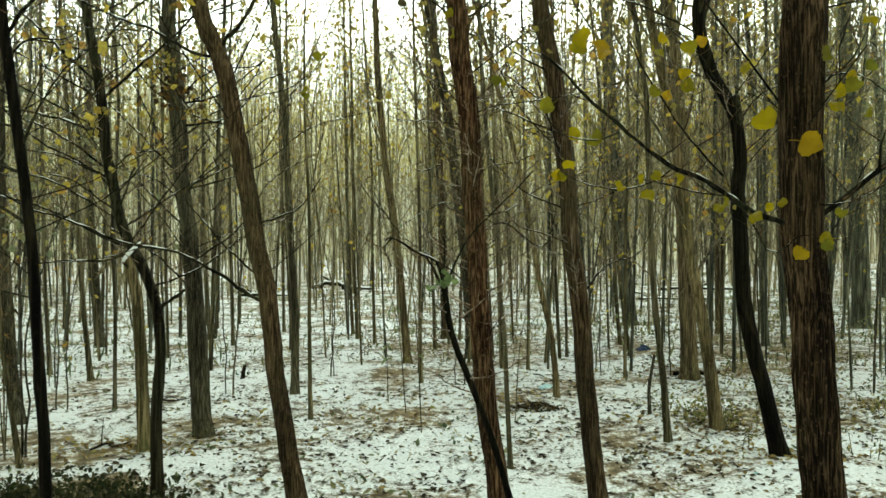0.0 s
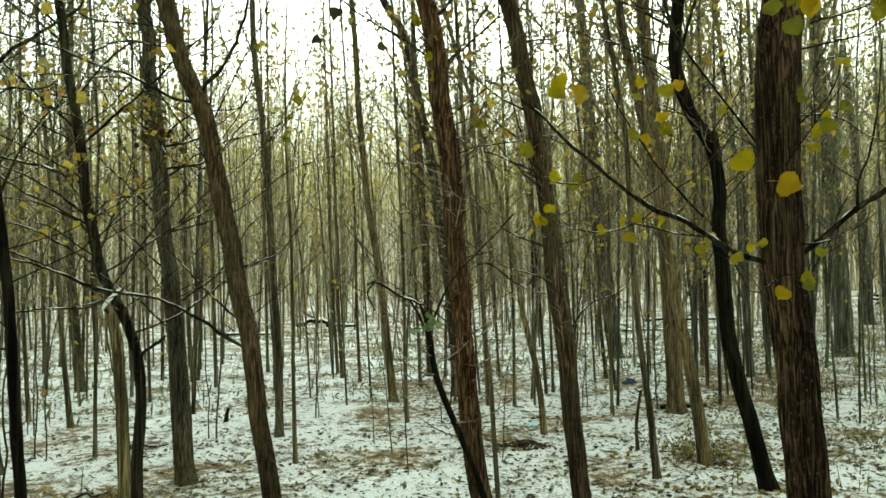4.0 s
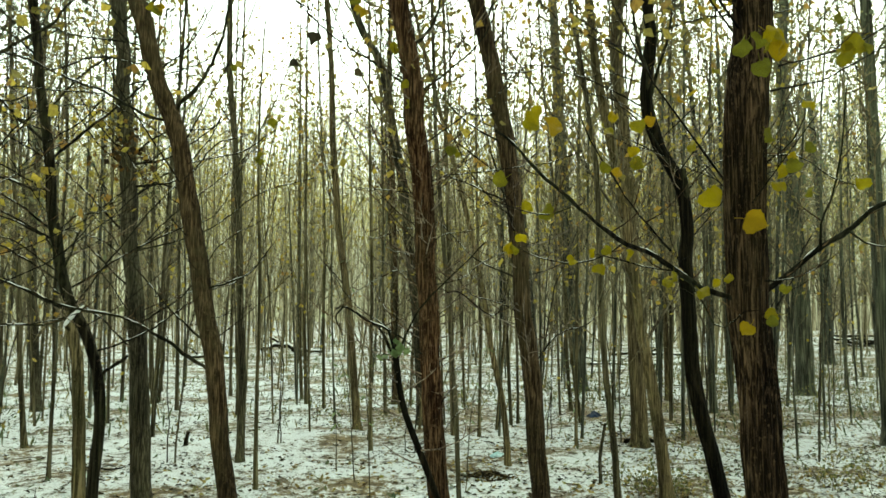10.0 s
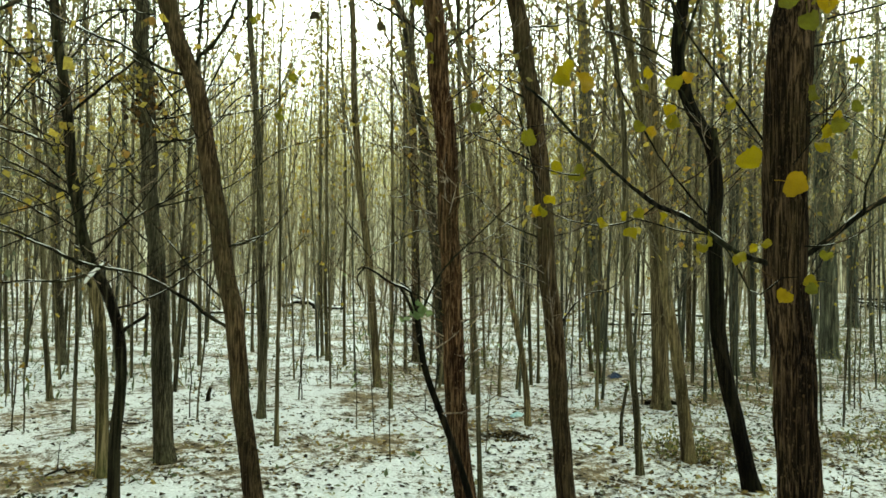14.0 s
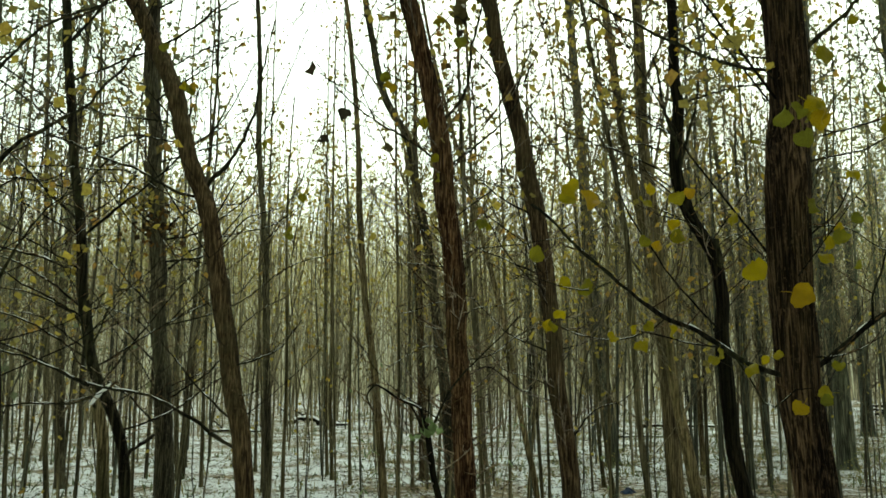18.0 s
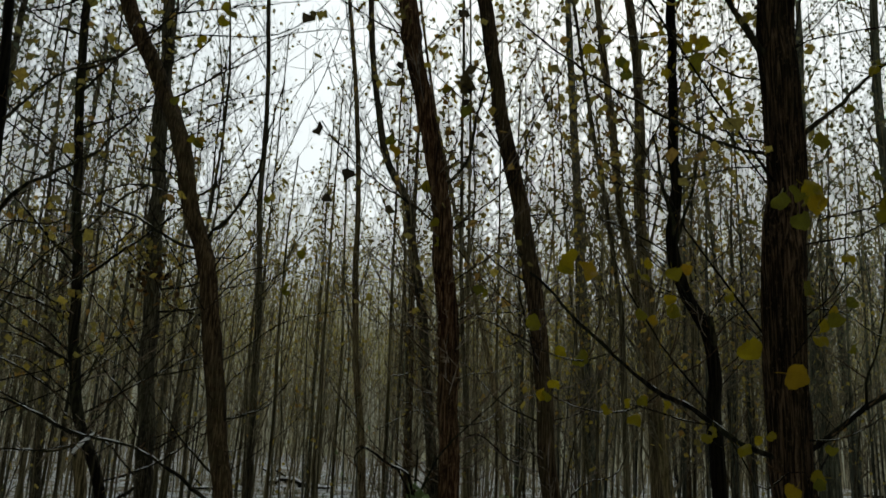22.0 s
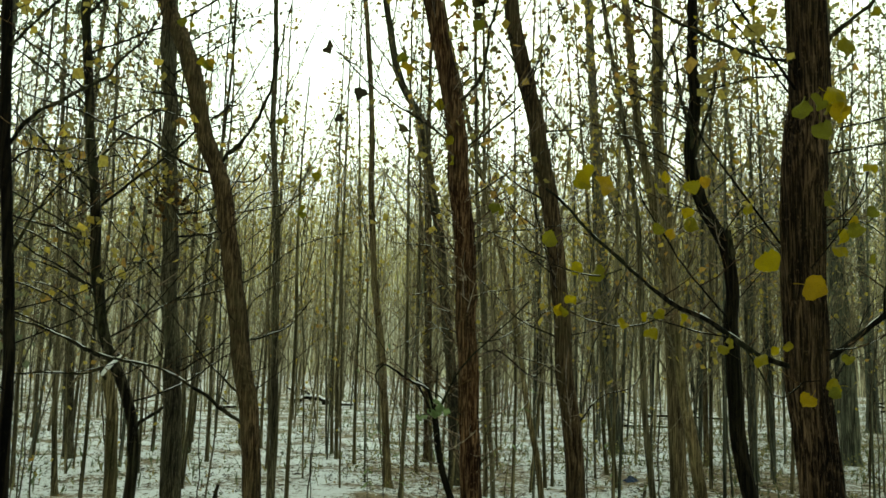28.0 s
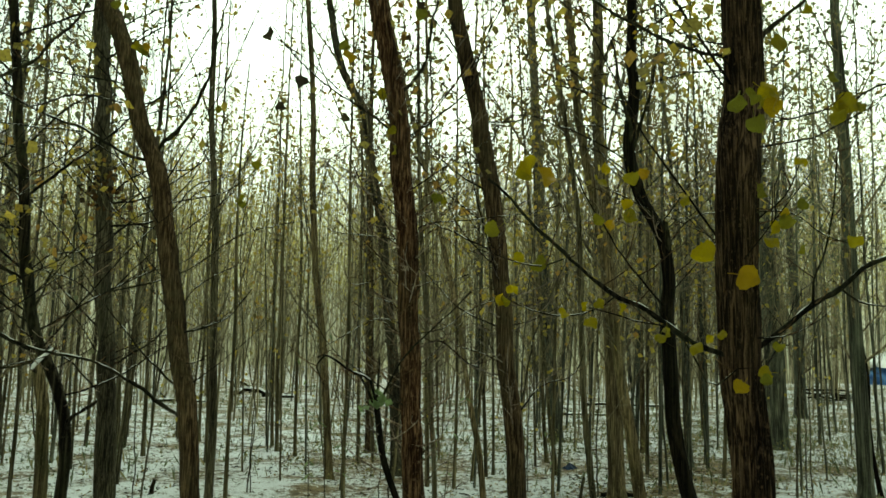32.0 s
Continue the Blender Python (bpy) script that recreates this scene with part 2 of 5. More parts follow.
# deeper in the wood less snow has come through the crowns
deep = n_.new("ShaderNodeMapRange")
deep.inputs["From Min"].default_value, deep.inputs["From Max"].default_value = 10.0, 26.0
l_.new(sep.outputs["Y"], deep.inputs["Value"])
cover = maths(n_, l_, "SUBTRACT", cover, maths(n_, l_, "MULTIPLY", deep.outputs[0], 0.04))
wide = noise_node(n_, l_, 0.35, 3)
cover = maths(n_, l_, "SUBTRACT", cover, maths(n_, l_, "MULTIPLY", ramp(n_, l_, wide, (0.5, (0, 0, 0)), (0.68, (1, 1, 1))), 0.026))


def patch(x, y, r, depth):
    """Snow thins out round one spot."""
    global cover
    d = n_.new("ShaderNodeVectorMath")
    d.operation = "DISTANCE"
    flat = n_.new("ShaderNodeCombineXYZ")
    l_.new(sep.outputs["X"], flat.inputs["X"])
    l_.new(sep.outputs["Y"], flat.inputs["Y"])
    l_.new(flat.outputs[0], d.inputs[0])
    d.inputs[1].default_value = (x, y, 0)
    g = n_.new("ShaderNodeMapRange")
    g.inputs["From Min"].default_value, g.inputs["From Max"].default_value = r, r*0.3
    l_.new(d.outputs["Value"], g.inputs["Value"])
    cover = maths(n_, l_, "SUBTRACT", cover, maths(n_, l_, "MULTIPLY", g.outputs[0], depth))


patch(4.8, 12.6, 2.4, 0.045)
patch(2.5, 7.6, 1.3, 0.02)
patch(-2.35, 5.3, 0.6, 0.2)
patch(0.2, 12.5, 2.2, 0.05)
patch(2.0, 5.9, 0.5, 0.06)
patch(5.4, 13.9, 1.7, 0.05)
patch(2.55, 7.3, 0.7, 0.02)
patch(4.6, 8.2, 0.7, 0.025)
patch(-0.5, 10.2, 0.9, 0.03)
patch(-2.7, 6.5, 0.5, 0.06)
soil = ramp(n_, l_, p2, (0.3, (0.04, 0.032, 0.018)), (0.5, (0.14, 0.106, 0.055)), (0.7, (0.27, 0.205, 0.1)))
white = ramp(n_, l_, p3, (0.3, (0.4, 0.435, 0.45)), (0.65, (0.625, 0.655, 0.672)))
amount = n_.new("ShaderNodeMapRange")
amount.inputs["From Min"].default_value, amount.inputs["From Max"].default_value = 0.43, 0.5
l_.new(cover, amount.inputs["Value"])
l_.new(mix(n_, l_, amount.outputs[0], soil, white), b_.inputs["Base Color"])
bump(n_, l_, b_, cover, 0.7, 0.08)

SNOW_CAP, n_, l_, b_ = material("snow_cap", 0.7)
l_.new(ramp(n_, l_, noise_node(n_, l_, 40, 3), (0.3, (0.7, 0.72, 0.73)), (0.7, (0.88, 0.9, 0.91))), b_.inputs["Base Color"])
WOODS_HAZE, n_, l_, b_ = material("distant_woods_haze", 0.9)
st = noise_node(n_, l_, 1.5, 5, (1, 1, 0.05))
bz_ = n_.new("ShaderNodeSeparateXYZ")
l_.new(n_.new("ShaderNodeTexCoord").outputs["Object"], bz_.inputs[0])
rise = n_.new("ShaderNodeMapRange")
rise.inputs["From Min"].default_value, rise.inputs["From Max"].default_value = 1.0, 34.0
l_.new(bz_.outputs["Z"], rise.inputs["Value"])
# mist is painted into the colour, paler with height
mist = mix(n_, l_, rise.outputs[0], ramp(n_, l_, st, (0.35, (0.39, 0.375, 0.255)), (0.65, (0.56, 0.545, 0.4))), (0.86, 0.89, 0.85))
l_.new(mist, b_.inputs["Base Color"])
# the backdrop also glows by itself, to imitate lit haze
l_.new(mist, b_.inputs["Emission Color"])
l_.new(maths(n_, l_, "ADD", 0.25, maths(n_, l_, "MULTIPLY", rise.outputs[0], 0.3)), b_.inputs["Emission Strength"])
# the painted haze turns see-through towards the top of the backdrop
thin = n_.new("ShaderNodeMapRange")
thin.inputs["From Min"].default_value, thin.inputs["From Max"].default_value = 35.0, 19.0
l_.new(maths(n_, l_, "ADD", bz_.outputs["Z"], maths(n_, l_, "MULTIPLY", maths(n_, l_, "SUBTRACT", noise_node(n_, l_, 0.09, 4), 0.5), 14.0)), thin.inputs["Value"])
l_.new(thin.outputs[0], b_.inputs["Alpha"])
TARP, n_, l_, b_ = material("blue_sheet", 0.4)
l_.new(ramp(n_, l_, noise_node(n_, l_, 3, 3), (0.4, (0.01, 0.018, 0.04)), (0.6, (0.03, 0.055, 0.12))), b_.inputs["Base Color"])
SHEET, n_, l_, b_ = material("tarpaulin_blue", 0.4)
l_.new(ramp(n_, l_, noise_node(n_, l_, 3, 3), (0.4, (0.03, 0.09, 0.26)), (0.6, (0.1, 0.22, 0.48))), b_.inputs["Base Color"])
SCRAP, n_, l_, b_ = material("pale_plastic", 0.35)
l_.new(ramp(n_, l_, noise_node(n_, l_, 12, 3), (0.4, (0.25, 0.45, 0.5)), (0.6, (0.5, 0.68, 0.7))), b_.inputs["Base Color"])


# ---- mesh helpers ----
def mesh_object(name, chunks, mats, parent=None, at=(0, 0, 0), smooth=True):
    """One mesh out of chunks of (verts, faces, slot); faces all with the same number of corners within a chunk."""
    me = bpy.data.meshes.new(name)
    fill(me, chunks, mats, smooth)
    ob = new(name, me)
    ob.parent = parent
    ob.location = at
    return ob


def fill(me, chunks, mats, smooth=True):
    verts, loops, starts, totals, slots, base, lstart = [], [], [], [], [], 0, 0
    for v, f, s in chunks:
        v, f = np.asarray(v, np.float32), np.asarray(f, np.int32)
        k = f.shape[1]
        verts.append(v)
        loops.append((f + base).ravel())
        starts.append(np.arange(len(f)) * k + lstart)
        totals.append(np.full(len(f), k))
        slots.append(np.full(len(f), s))
        base += len(v)
        lstart += f.size
    verts, loops = np.concatenate(verts), np.concatenate(loops)
    starts, totals, slots = np.concatenate(starts), np.concatenate(totals), np.concatenate(slots)
    me.vertices.add(len(verts))
    me.vertices.foreach_set("co", verts.ravel())
    me.loops.add(len(loops))
    me.loops.foreach_set("vertex_index", loops.astype(np.int32))
    me.polygons.add(len(starts))
    me.polygons.foreach_set("loop_start", starts.astype(np.int32))
    me.polygons.foreach_set("loop_total", totals.astype(np.int32))
    me.polygons.foreach_set("material_index", slots.astype(np.int32))
    me.polygons.foreach_set("use_smooth", np.full(len(starts), smooth))
    for m in mats:
        me.materials.append(m)
    me.update(calc_edges=True)
    return me


def curve(pts, n):
    """n places along a smooth line through pts."""
    p = np.asarray(pts, float)
    if len(p) == 2:
        return p[0] + (p[1] - p[0]) * np.linspace(0, 1, n)[:, None]
    d = np.concatenate([[0], np.cumsum(np.linalg.norm(np.diff(p, axis=0), axis=1))])
    tan = np.gradient(p, d, axis=0)
    s = np.linspace(0, d[-1], n)
    k = np.clip(np.searchsorted(d, s, side="right") - 1, 0, len(p) - 2)
    h = (d[k + 1] - d[k])[:, None]
    u = ((s - d[k]) / (d[k + 1] - d[k]))[:, None]
    return (2*u**3 - 3*u**2 + 1)*p[k] + (u**3 - 2*u**2 + u)*h*tan[k] + (3*u**2 - 2*u**3)*p[k + 1] + (u**3 - u**2)*h*tan[k + 1]


def tube(pts, radii, sides=6, shape=None):
    """A closed tube round the line pts; shape multiplies the radius, ring by ring and side by side."""
    p = np.asarray(pts, float)
    n = len(p)
    t = np.gradient(p, axis=0)
    t /= np.linalg.norm(t, axis=1)[:, None] + 1e-9
    up = np.abs(t[:, 2]).mean() > 0.6
    ref = np.array([1.0, 0, 0]) if up else np.array([0, 0, 1.0])
    u = ref - (t @ ref)[:, None] * t
    u /= np.linalg.norm(u, axis=1)[:, None] + 1e-9
    v = np.cross(t, u)
    a = np.arange(sides) * 2 * np.pi / sides
    r = np.broadcast_to(np.asarray(radii, float)[:, None], (n, sides))
    if shape is not None:
        r = r * shape
    ring = p[:, None, :] + r[:, :, None] * (np.cos(a)[None, :, None] * u[:, None, :] + np.sin(a)[None, :, None] * v[:, None, :])
    verts = np.concatenate([ring.reshape(-1, 3), p[:1], p[-1:]])
    i, j = np.meshgrid(np.arange(n - 1), np.arange(sides), indexing="ij")
    j2 = (j + 1) % sides
    quads = np.stack([i*sides + j, i*sides + j2, (i + 1)*sides + j2, (i + 1)*sides + j], -1).reshape(-1, 4)
    s = np.arange(sides)
    end = np.stack([np.full(sides, n*sides + 1), (n - 1)*sides + s, (n - 1)*sides + (s + 1) % sides, (n - 1)*sides + (s + 1) % sides], -1)
    return verts, quads, end[:, :3] + 0


def tube_chunks(pts, radii, sides=6, slot=0, shape=None):
    v, q, e = tube(pts, radii, sides, shape)
    tri = e.copy()
    return [(v[:-2], q, slot), (np.concatenate([v[-2 - sides:-2], v[-1:]]), np.stack([np.full(sides, sides), np.arange(sides), (np.arange(sides) + 1) % sides], -1), slot)]


def furrows(n, sides, count, depth, rng, length=1.0):
    """Long wandering bark ridges round a trunk."""
    z = np.linspace(0, 1, n)[:, None] * length
    a = np.arange(sides)[None, :] * 2 * np.pi / sides
    out = np.zeros((n, sides))
    for k in range(3):
        ph = rng.uniform(0, 6.28, 4)
        warp = 0.5*np.sin(z*rng.uniform(1.5, 3) + ph[0]) + 0.3*np.sin(z*rng.uniform(5, 9) + ph[1] + 2*a) + 0.25*np.sin(z*rng.uniform(11, 17) + 3*a + ph[2])
        out += np.abs(np.sin((count + 5*k)/2*a + warp*(1 + k) + ph[3])) * (0.6, 0.3, 0.25)[k]
    lump = 0.035*np.sin(2*a + z*3 + rng.uniform(0, 6)) + 0.03*np.sin(3*a - z*5 + rng.uniform(0, 6)) + 0.02*np.sin(z*23 + a + rng.uniform(0, 6))
    return 1 + lump + depth*(out - 0.7)


def quads_from(centres, a, b):
    """Pointed four-cornered leaves: centre, half-length vectors a, half-width vectors b."""
    n = len(centres)
    v = np.stack([centres - a, centres + b - 0.25*a, centres + a, centres - b - 0.25*a], 1).reshape(-1, 3)
    return v, np.arange(4*n).reshape(n, 4)


def rand_dirs(rng, n):
    v = rng.normal(size=(n, 3))
    return v / np.linalg.norm(v, axis=1)[:, None]


def leaf_chunk(rng, centres, size, slot):
    n = len(centres)
    a = rand_dirs(rng, n)
    a[:, 2] -= 0.8
    a /= np.linalg.norm(a, axis=1)[:, None]
    b = np.cross(a, rand_dirs(rng, n))
    b /= np.linalg.norm(b, axis=1)[:, None] + 1e-6
    s = size * rng.uniform(0.6, 1.25, n)[:, None]
    v, f = quads_from(centres, a*s*0.5, b*s*0.42)
    return v, f, slot


def twiggery(rng, axis, radii, count, lo, length, sub=3, sides=3, lift=0.9):
    """Side shoots of a stem: their tubes and the places where leaves hang."""
    chunks, tips = [], []
    n = len(axis)
    for k in range(count):
        f = lo + (1 - lo) * (k + rng.uniform(0, 1)) / count
        i = min(int(f * (n - 1)), n - 2)
        p = axis[i] + (axis[i + 1] - axis[i]) * (f*(n - 1) - i)
        az = rng.uniform(0, 2*np.pi)
        ln = length * rng.uniform(0.45, 1.1) * (1.15 - 0.75*f)
        d = np.array([np.cos(az), np.sin(az), lift*rng.uniform(0.5, 1.4)])
        d /= np.linalg.norm(d)
        q1 = p + d*ln*0.5 + rng.normal(size=3)*0.03*ln
        q2 = q1 + (d + [0, 0, 0.35])*ln*0.5 + rng.normal(size=3)*0.05*ln
        r = max(radii[i]*0.28, 0.0033)
        pts = curve([p, q1, q2], 4)
        chunks += tube_chunks(pts, np.linspace(r, r*0.35, 4), sides)[:1]
        for s in range(sub):
            g = rng.uniform(0.25, 0.95)
            b0 = pts[min(int(g*3), 2)]
            b0 = b0 + (pts[min(int(g*3) + 1, 3)] - b0)*(g*3 - int(g*3))
            e = d*0.5 + rand_dirs(rng, 1)[0]*0.8 + [0, 0, 0.25]
            b1 = b0 + e*ln*rng.uniform(0.18, 0.42)
            chunks += tube_chunks(np.array([b0, (b0 + b1)/2 + rng.normal(size=3)*0.02*ln, b1]), np.array([r*0.55, r*0.42, r*0.25]), 3)[:1]
            tips += [b1, (b0 + b1)/2]
        tips.append(q2)
    return chunks, np.array(tips)


def ground_z(x, y):
    x, y = np.asarray(x, float), np.asarray(y, float)
    near = 0.018*np.sin(1.7*x + 0.6*y) + 0.014*np.sin(2.9*y - 1.1*x + 1) + 0.01*np.sin(5.1*x + 2.2*y) + 0.008*np.sin(6.3*y - 3.7*x)
    bank = 0.95*np.exp(-((x - 28)**2 + (y - 42)**2)/160)
    return near + bank


# ---- ground ----
gu = np.linspace(-1, 1, 261)
gx = 14*gu + 386*gu**5
gy = 9 + 14*gu + 386*gu**5
GX, GY = np.meshgrid(gx, gy, indexing="ij")
rng = np.random.default_rng(3)
GZ = ground_z(GX, GY) + rng.normal(size=GX.shape)*0.004
gi, gj = np.meshgrid(np.arange(260), np.arange(260), indexing="ij")
gf = np.stack([gi*261 + gj, (gi + 1)*261 + gj, (gi + 1)*261 + gj + 1, gi*261 + gj + 1], -1).reshape(-1, 4)
ground = tagged(mesh_object("ground", [(np.stack([GX, GY, GZ], -1).reshape(-1, 3), gf, 0)], [SNOW]),
                "forest floor under thin patchy snow with dead leaves showing", "ground", kind="structure")

# ---- backdrop of the distant woods, haze painted on ----
ba = np.linspace(0, 2*np.pi, 361)
rng = np.random.default_rng(4)
bh = 44 + 1.5*np.sin(ba*7) + 1.2*np.sin(ba*23 + 1) + rng.uniform(-0.8, 0.8, 361)
bh[-1] = bh[0]
bz = np.stack([np.full(361, -1.0), bh*0.6, bh], 1)
br_ = np.stack([np.full(361, 118.0), np.full(361, 119.0), np.full(361, 121.0)], 1)
bv = np.stack([br_*np.cos(ba)[:, None], br_*np.sin(ba)[:, None], bz], -1).reshape(-1, 3)
bi, bj = np.meshgrid(np.arange(360), np.arange(2), indexing="ij")
bf = np.stack([bi*3 + bj, (bi + 1)*3 + bj, (bi + 1)*3 + bj + 1, bi*3 + bj + 1], -1).reshape(-1, 4)
tagged(mesh_object("backdrop", [(bv, bf, 0)], [WOODS_HAZE]), "grey-brown backdrop of distant woods with painted, glowing haze", "backdrop", kind="structure")

# ---- trees beside the path of view ----
LABEL = {
    "furrowed": "tall poplar with deeply furrowed wet brown bark and yellow leaves",
    "red": "upright poplar with reddish brown flaking bark and bare twigs",
    "brown": "leaning poplar with wet brown bark and few leaves",
    "grey": "straight poplar with grey-green lichen-covered bark",
    "umber": "straight poplar with dull dark-brown mossy bark",
    "tan": "straight poplar with pale tan-brown bark",
    "olive": "slender young poplar with smooth olive-brown bark",
    "black": "crooked slim tree with wet blackish bark",
    "dark": "crooked slim tree with dark mossy bark and snowy boughs",
    "pale": "pale broken-topped trunk stripped of bark and lichen-spotted",
}
count = [0]


def stem_axis(r, up, rows):
    pts = [(0, 0, -0.08)] + [(dx, 0, z) for dx, z in rows]
    if up > 0:
        (x0, z0), (x1, z1) = rows[-2], rows[-1]
        s = (x1 - x0) / max(z1 - z0, 0.2)
        top = max(up * 2.4, 8.5 - z1) if up > 1 else up
        pts += [(x1 + s*top*0.5, 0.05, z1 + top*0.5), (x1 + s*top*0.8, 0.12, z1 + top)]
    return np.array(pts)


def near_tree(x, y, r, kind, up, rows):
    count[0] += 1
    rng = np.random.default_rng(100 + count[0])
    tree = tagged(new("poplar_tree" if kind not in ("pale", "black", "dark") else ("tree_snag" if kind == "pale" else "crooked_tree")), LABEL[kind], "tree")
    tree.location = (x, y, float(ground_z(x, y)))
    pts = stem_axis(r, up, rows)
    height = pts[-1][2]
    n = max(30, int(height / 0.05))
    axis = curve(pts, n)
    f = np.linspace(0, 1, n)
    hz = axis[:, 2]
    for k in range(4):
        w = (3.1, 5.7, 9.3, 15.1)[k]
        amp = r*(0.16, 0.11, 0.07, 0.045)[k]*np.minimum(hz.clip(0), 1)
        axis[:, 0] += amp*np.sin(w*hz + rng.uniform(0, 6.28))
        axis[:, 1] += amp*np.sin(w*hz*1.1 + rng.uniform(0, 6.28))
    tip = {"furrowed": 0.88, "red": 0.9, "brown": 0.75, "black": 0.3 if r > 0.05 else 0.75}.get(kind, 0.5) if up > 0 else 0.75
    rad = r * (1 - (1 - tip)*f) * (1 + 0.35*np.exp(-axis[:, 2]/0.12))
    for k in range(int(height*1.6)):   # knots and old branch collars
        rad = rad*(1 + rng.uniform(0.05, 0.16)*(0.4 if kind == "furrowed" else 1)*np.exp(-((hz - rng.uniform(0.6, height))/rng.uniform(0.02, 0.05))**2))
    sides = 96 if kind == "furrowed" else (56 if r > 0.05 else 24)
    sh = furrows(n, sides, 17 if kind == "furrowed" else 11, {"furrowed": 0.2, "red": 0.16, "brown": 0.09, "black": 0.1, "grey": 0.08}.get(kind, 0.05), rng, height)
    trunk = mesh_object("trunk", tube_chunks(axis, rad, sides, 0, sh), [BARK[kind]], tree)
    AXIS[tree.name] = axis
    if kind in ("red", "furrowed"):   # loose strips of bark that stand off the trunk
        m_ = 150 if kind == "red" else 90
        k = rng.integers(int(n*0.06), int(n*0.5), m_)
        a_ = rng.uniform(0, 6.28, m_)
        out = np.stack([np.cos(a_), np.sin(a_), np.zeros(m_)], -1)
        side = np.stack([-np.sin(a_), np.cos(a_), np.zeros(m_)], -1)
        mid = axis[k] + out*(rad[k]*1.04 + rng.uniform(0.001, 0.006, m_))[:, None]
        up_ = np.stack([rng.normal(size=m_)*0.06, rng.normal(size=m_)*0.06, np.ones(m_)], -1) + out*rng.normal(size=(m_, 1))*0.08
        vs, fs = quads_from(mid, up_*rng.uniform(0.02, 0.08, m_)[:, None], side*rng.uniform(0.003, 0.008, m_)[:, None])
        tagged(mesh_object("loose_bark", [(vs, fs, 0)], [BARK[kind]], tree, smooth=False), "loose peeling bark", kind="stuff")
    if up > 0:
        lo = int(n*0.14)
        ch, tips = twiggery(rng, axis[lo:], rad[lo:]*(0.2 if kind != "red" else 0.12), 70 if kind == "red" else 30, 0.03, 0.5 if kind == "red" else 0.8, 5, 4, 0.6)
        c2, t2 = twiggery(rng, axis[n//5:], rad[n//5:]*0.3, 20, 0.05, 1.7, 9, 4, 1.3)
        ch, tips = ch + c2, np.concatenate([tips, t2])
        crown = mesh_object("crown", ch, [BARK["black" if kind != "red" else "twig"]], tree)
        tagged(crown, "thin bare twigs", kind="stuff")
        keep = tips[rng.uniform(size=len(tips)) < 0.4]
        keep = keep[keep[:, 2] > 2.4]
        if len(keep):
            tagged(mesh_object("foliage", [leaf_chunk(rng, keep, 0.06, 0)], [LEAF_SMALL], tree, smooth=False), "sparse yellowing leaves", kind="stuff")
    return tree


AXIS = {}


def limb(tree, r0, r1, pts):
    rng = np.random.default_rng(int(abs(pts[0][0]*1000 + pts[-1][2]*7000)))
    p = np.array(pts) - np.array(tree.location)
    ax = AXIS[tree.name]
    gap = np.linalg.norm(ax - (p[0] - [0, 0, 0.03]), axis=1)
    if gap.min() < 0.2:   # rooted in the trunk
        p[0] = ax[gap.argmin()]
    ln = np.linalg.norm(np.diff(p, axis=0), axis=1).sum()
    n = max(8, int(ln / 0.04))
    a = curve(p, n)
    kink = np.cumsum(rng.normal(size=(n, 3)), axis=0)
    kink -= np.linspace(0, 1, n)[:, None]*kink[-1]
    a[1:-1] += rng.normal(size=(n - 2, 3)) * r0 * 0.12 + kink[1:-1]*min(0.0035, r0*0.4)
    if tree == L1:
        r0, r1 = r0*0.72, r1*0.72
    rad = np.linspace(r0, r1, n) * (1 + 0.12*rng.normal(size=n)).clip(0.8, 1.3)
    b = mesh_object("branch", tube_chunks(a, rad, 8), [BARK["dark"]], tree)
    # fine side twigs, leaf stalks and buds
    ch, tips = twiggery(rng, a, rad, max(3, int(ln/0.14)), 0.1, 0.2, 1, 3, 0.4)
    tagged(mesh_object("twig", ch, [BARK["twig"]], b), kind="stuff")
    # snow lying along the upper side of flat stretches
    flat = np.abs(np.gradient(a, axis=0)[:, 2]) / (np.linalg.norm(np.gradient(a, axis=0), axis=1) + 1e-9)
    if flat.mean() < 0.76:
        k0 = n // 5
        for s in range(k0, n - 3, max(4, n // 7)):
            e = min(s + max(4, n // 7) + int(rng.integers(0, 3)), n - 1)
            w = np.sin(np.linspace(0.15, np.pi - 0.15, e - s))
            if e - s > 2:
                mesh_object("snow", tube_chunks(a[s:e] + np.array([0, 0, 0.72])*rad[s:e, None], rad[s:e]*(0.62 if r0 > 0.0055 else 0.5)*w*rng.uniform(0.2, 1.25, e - s) + 0.0005, 6), [SNOW_CAP], b)
    return b


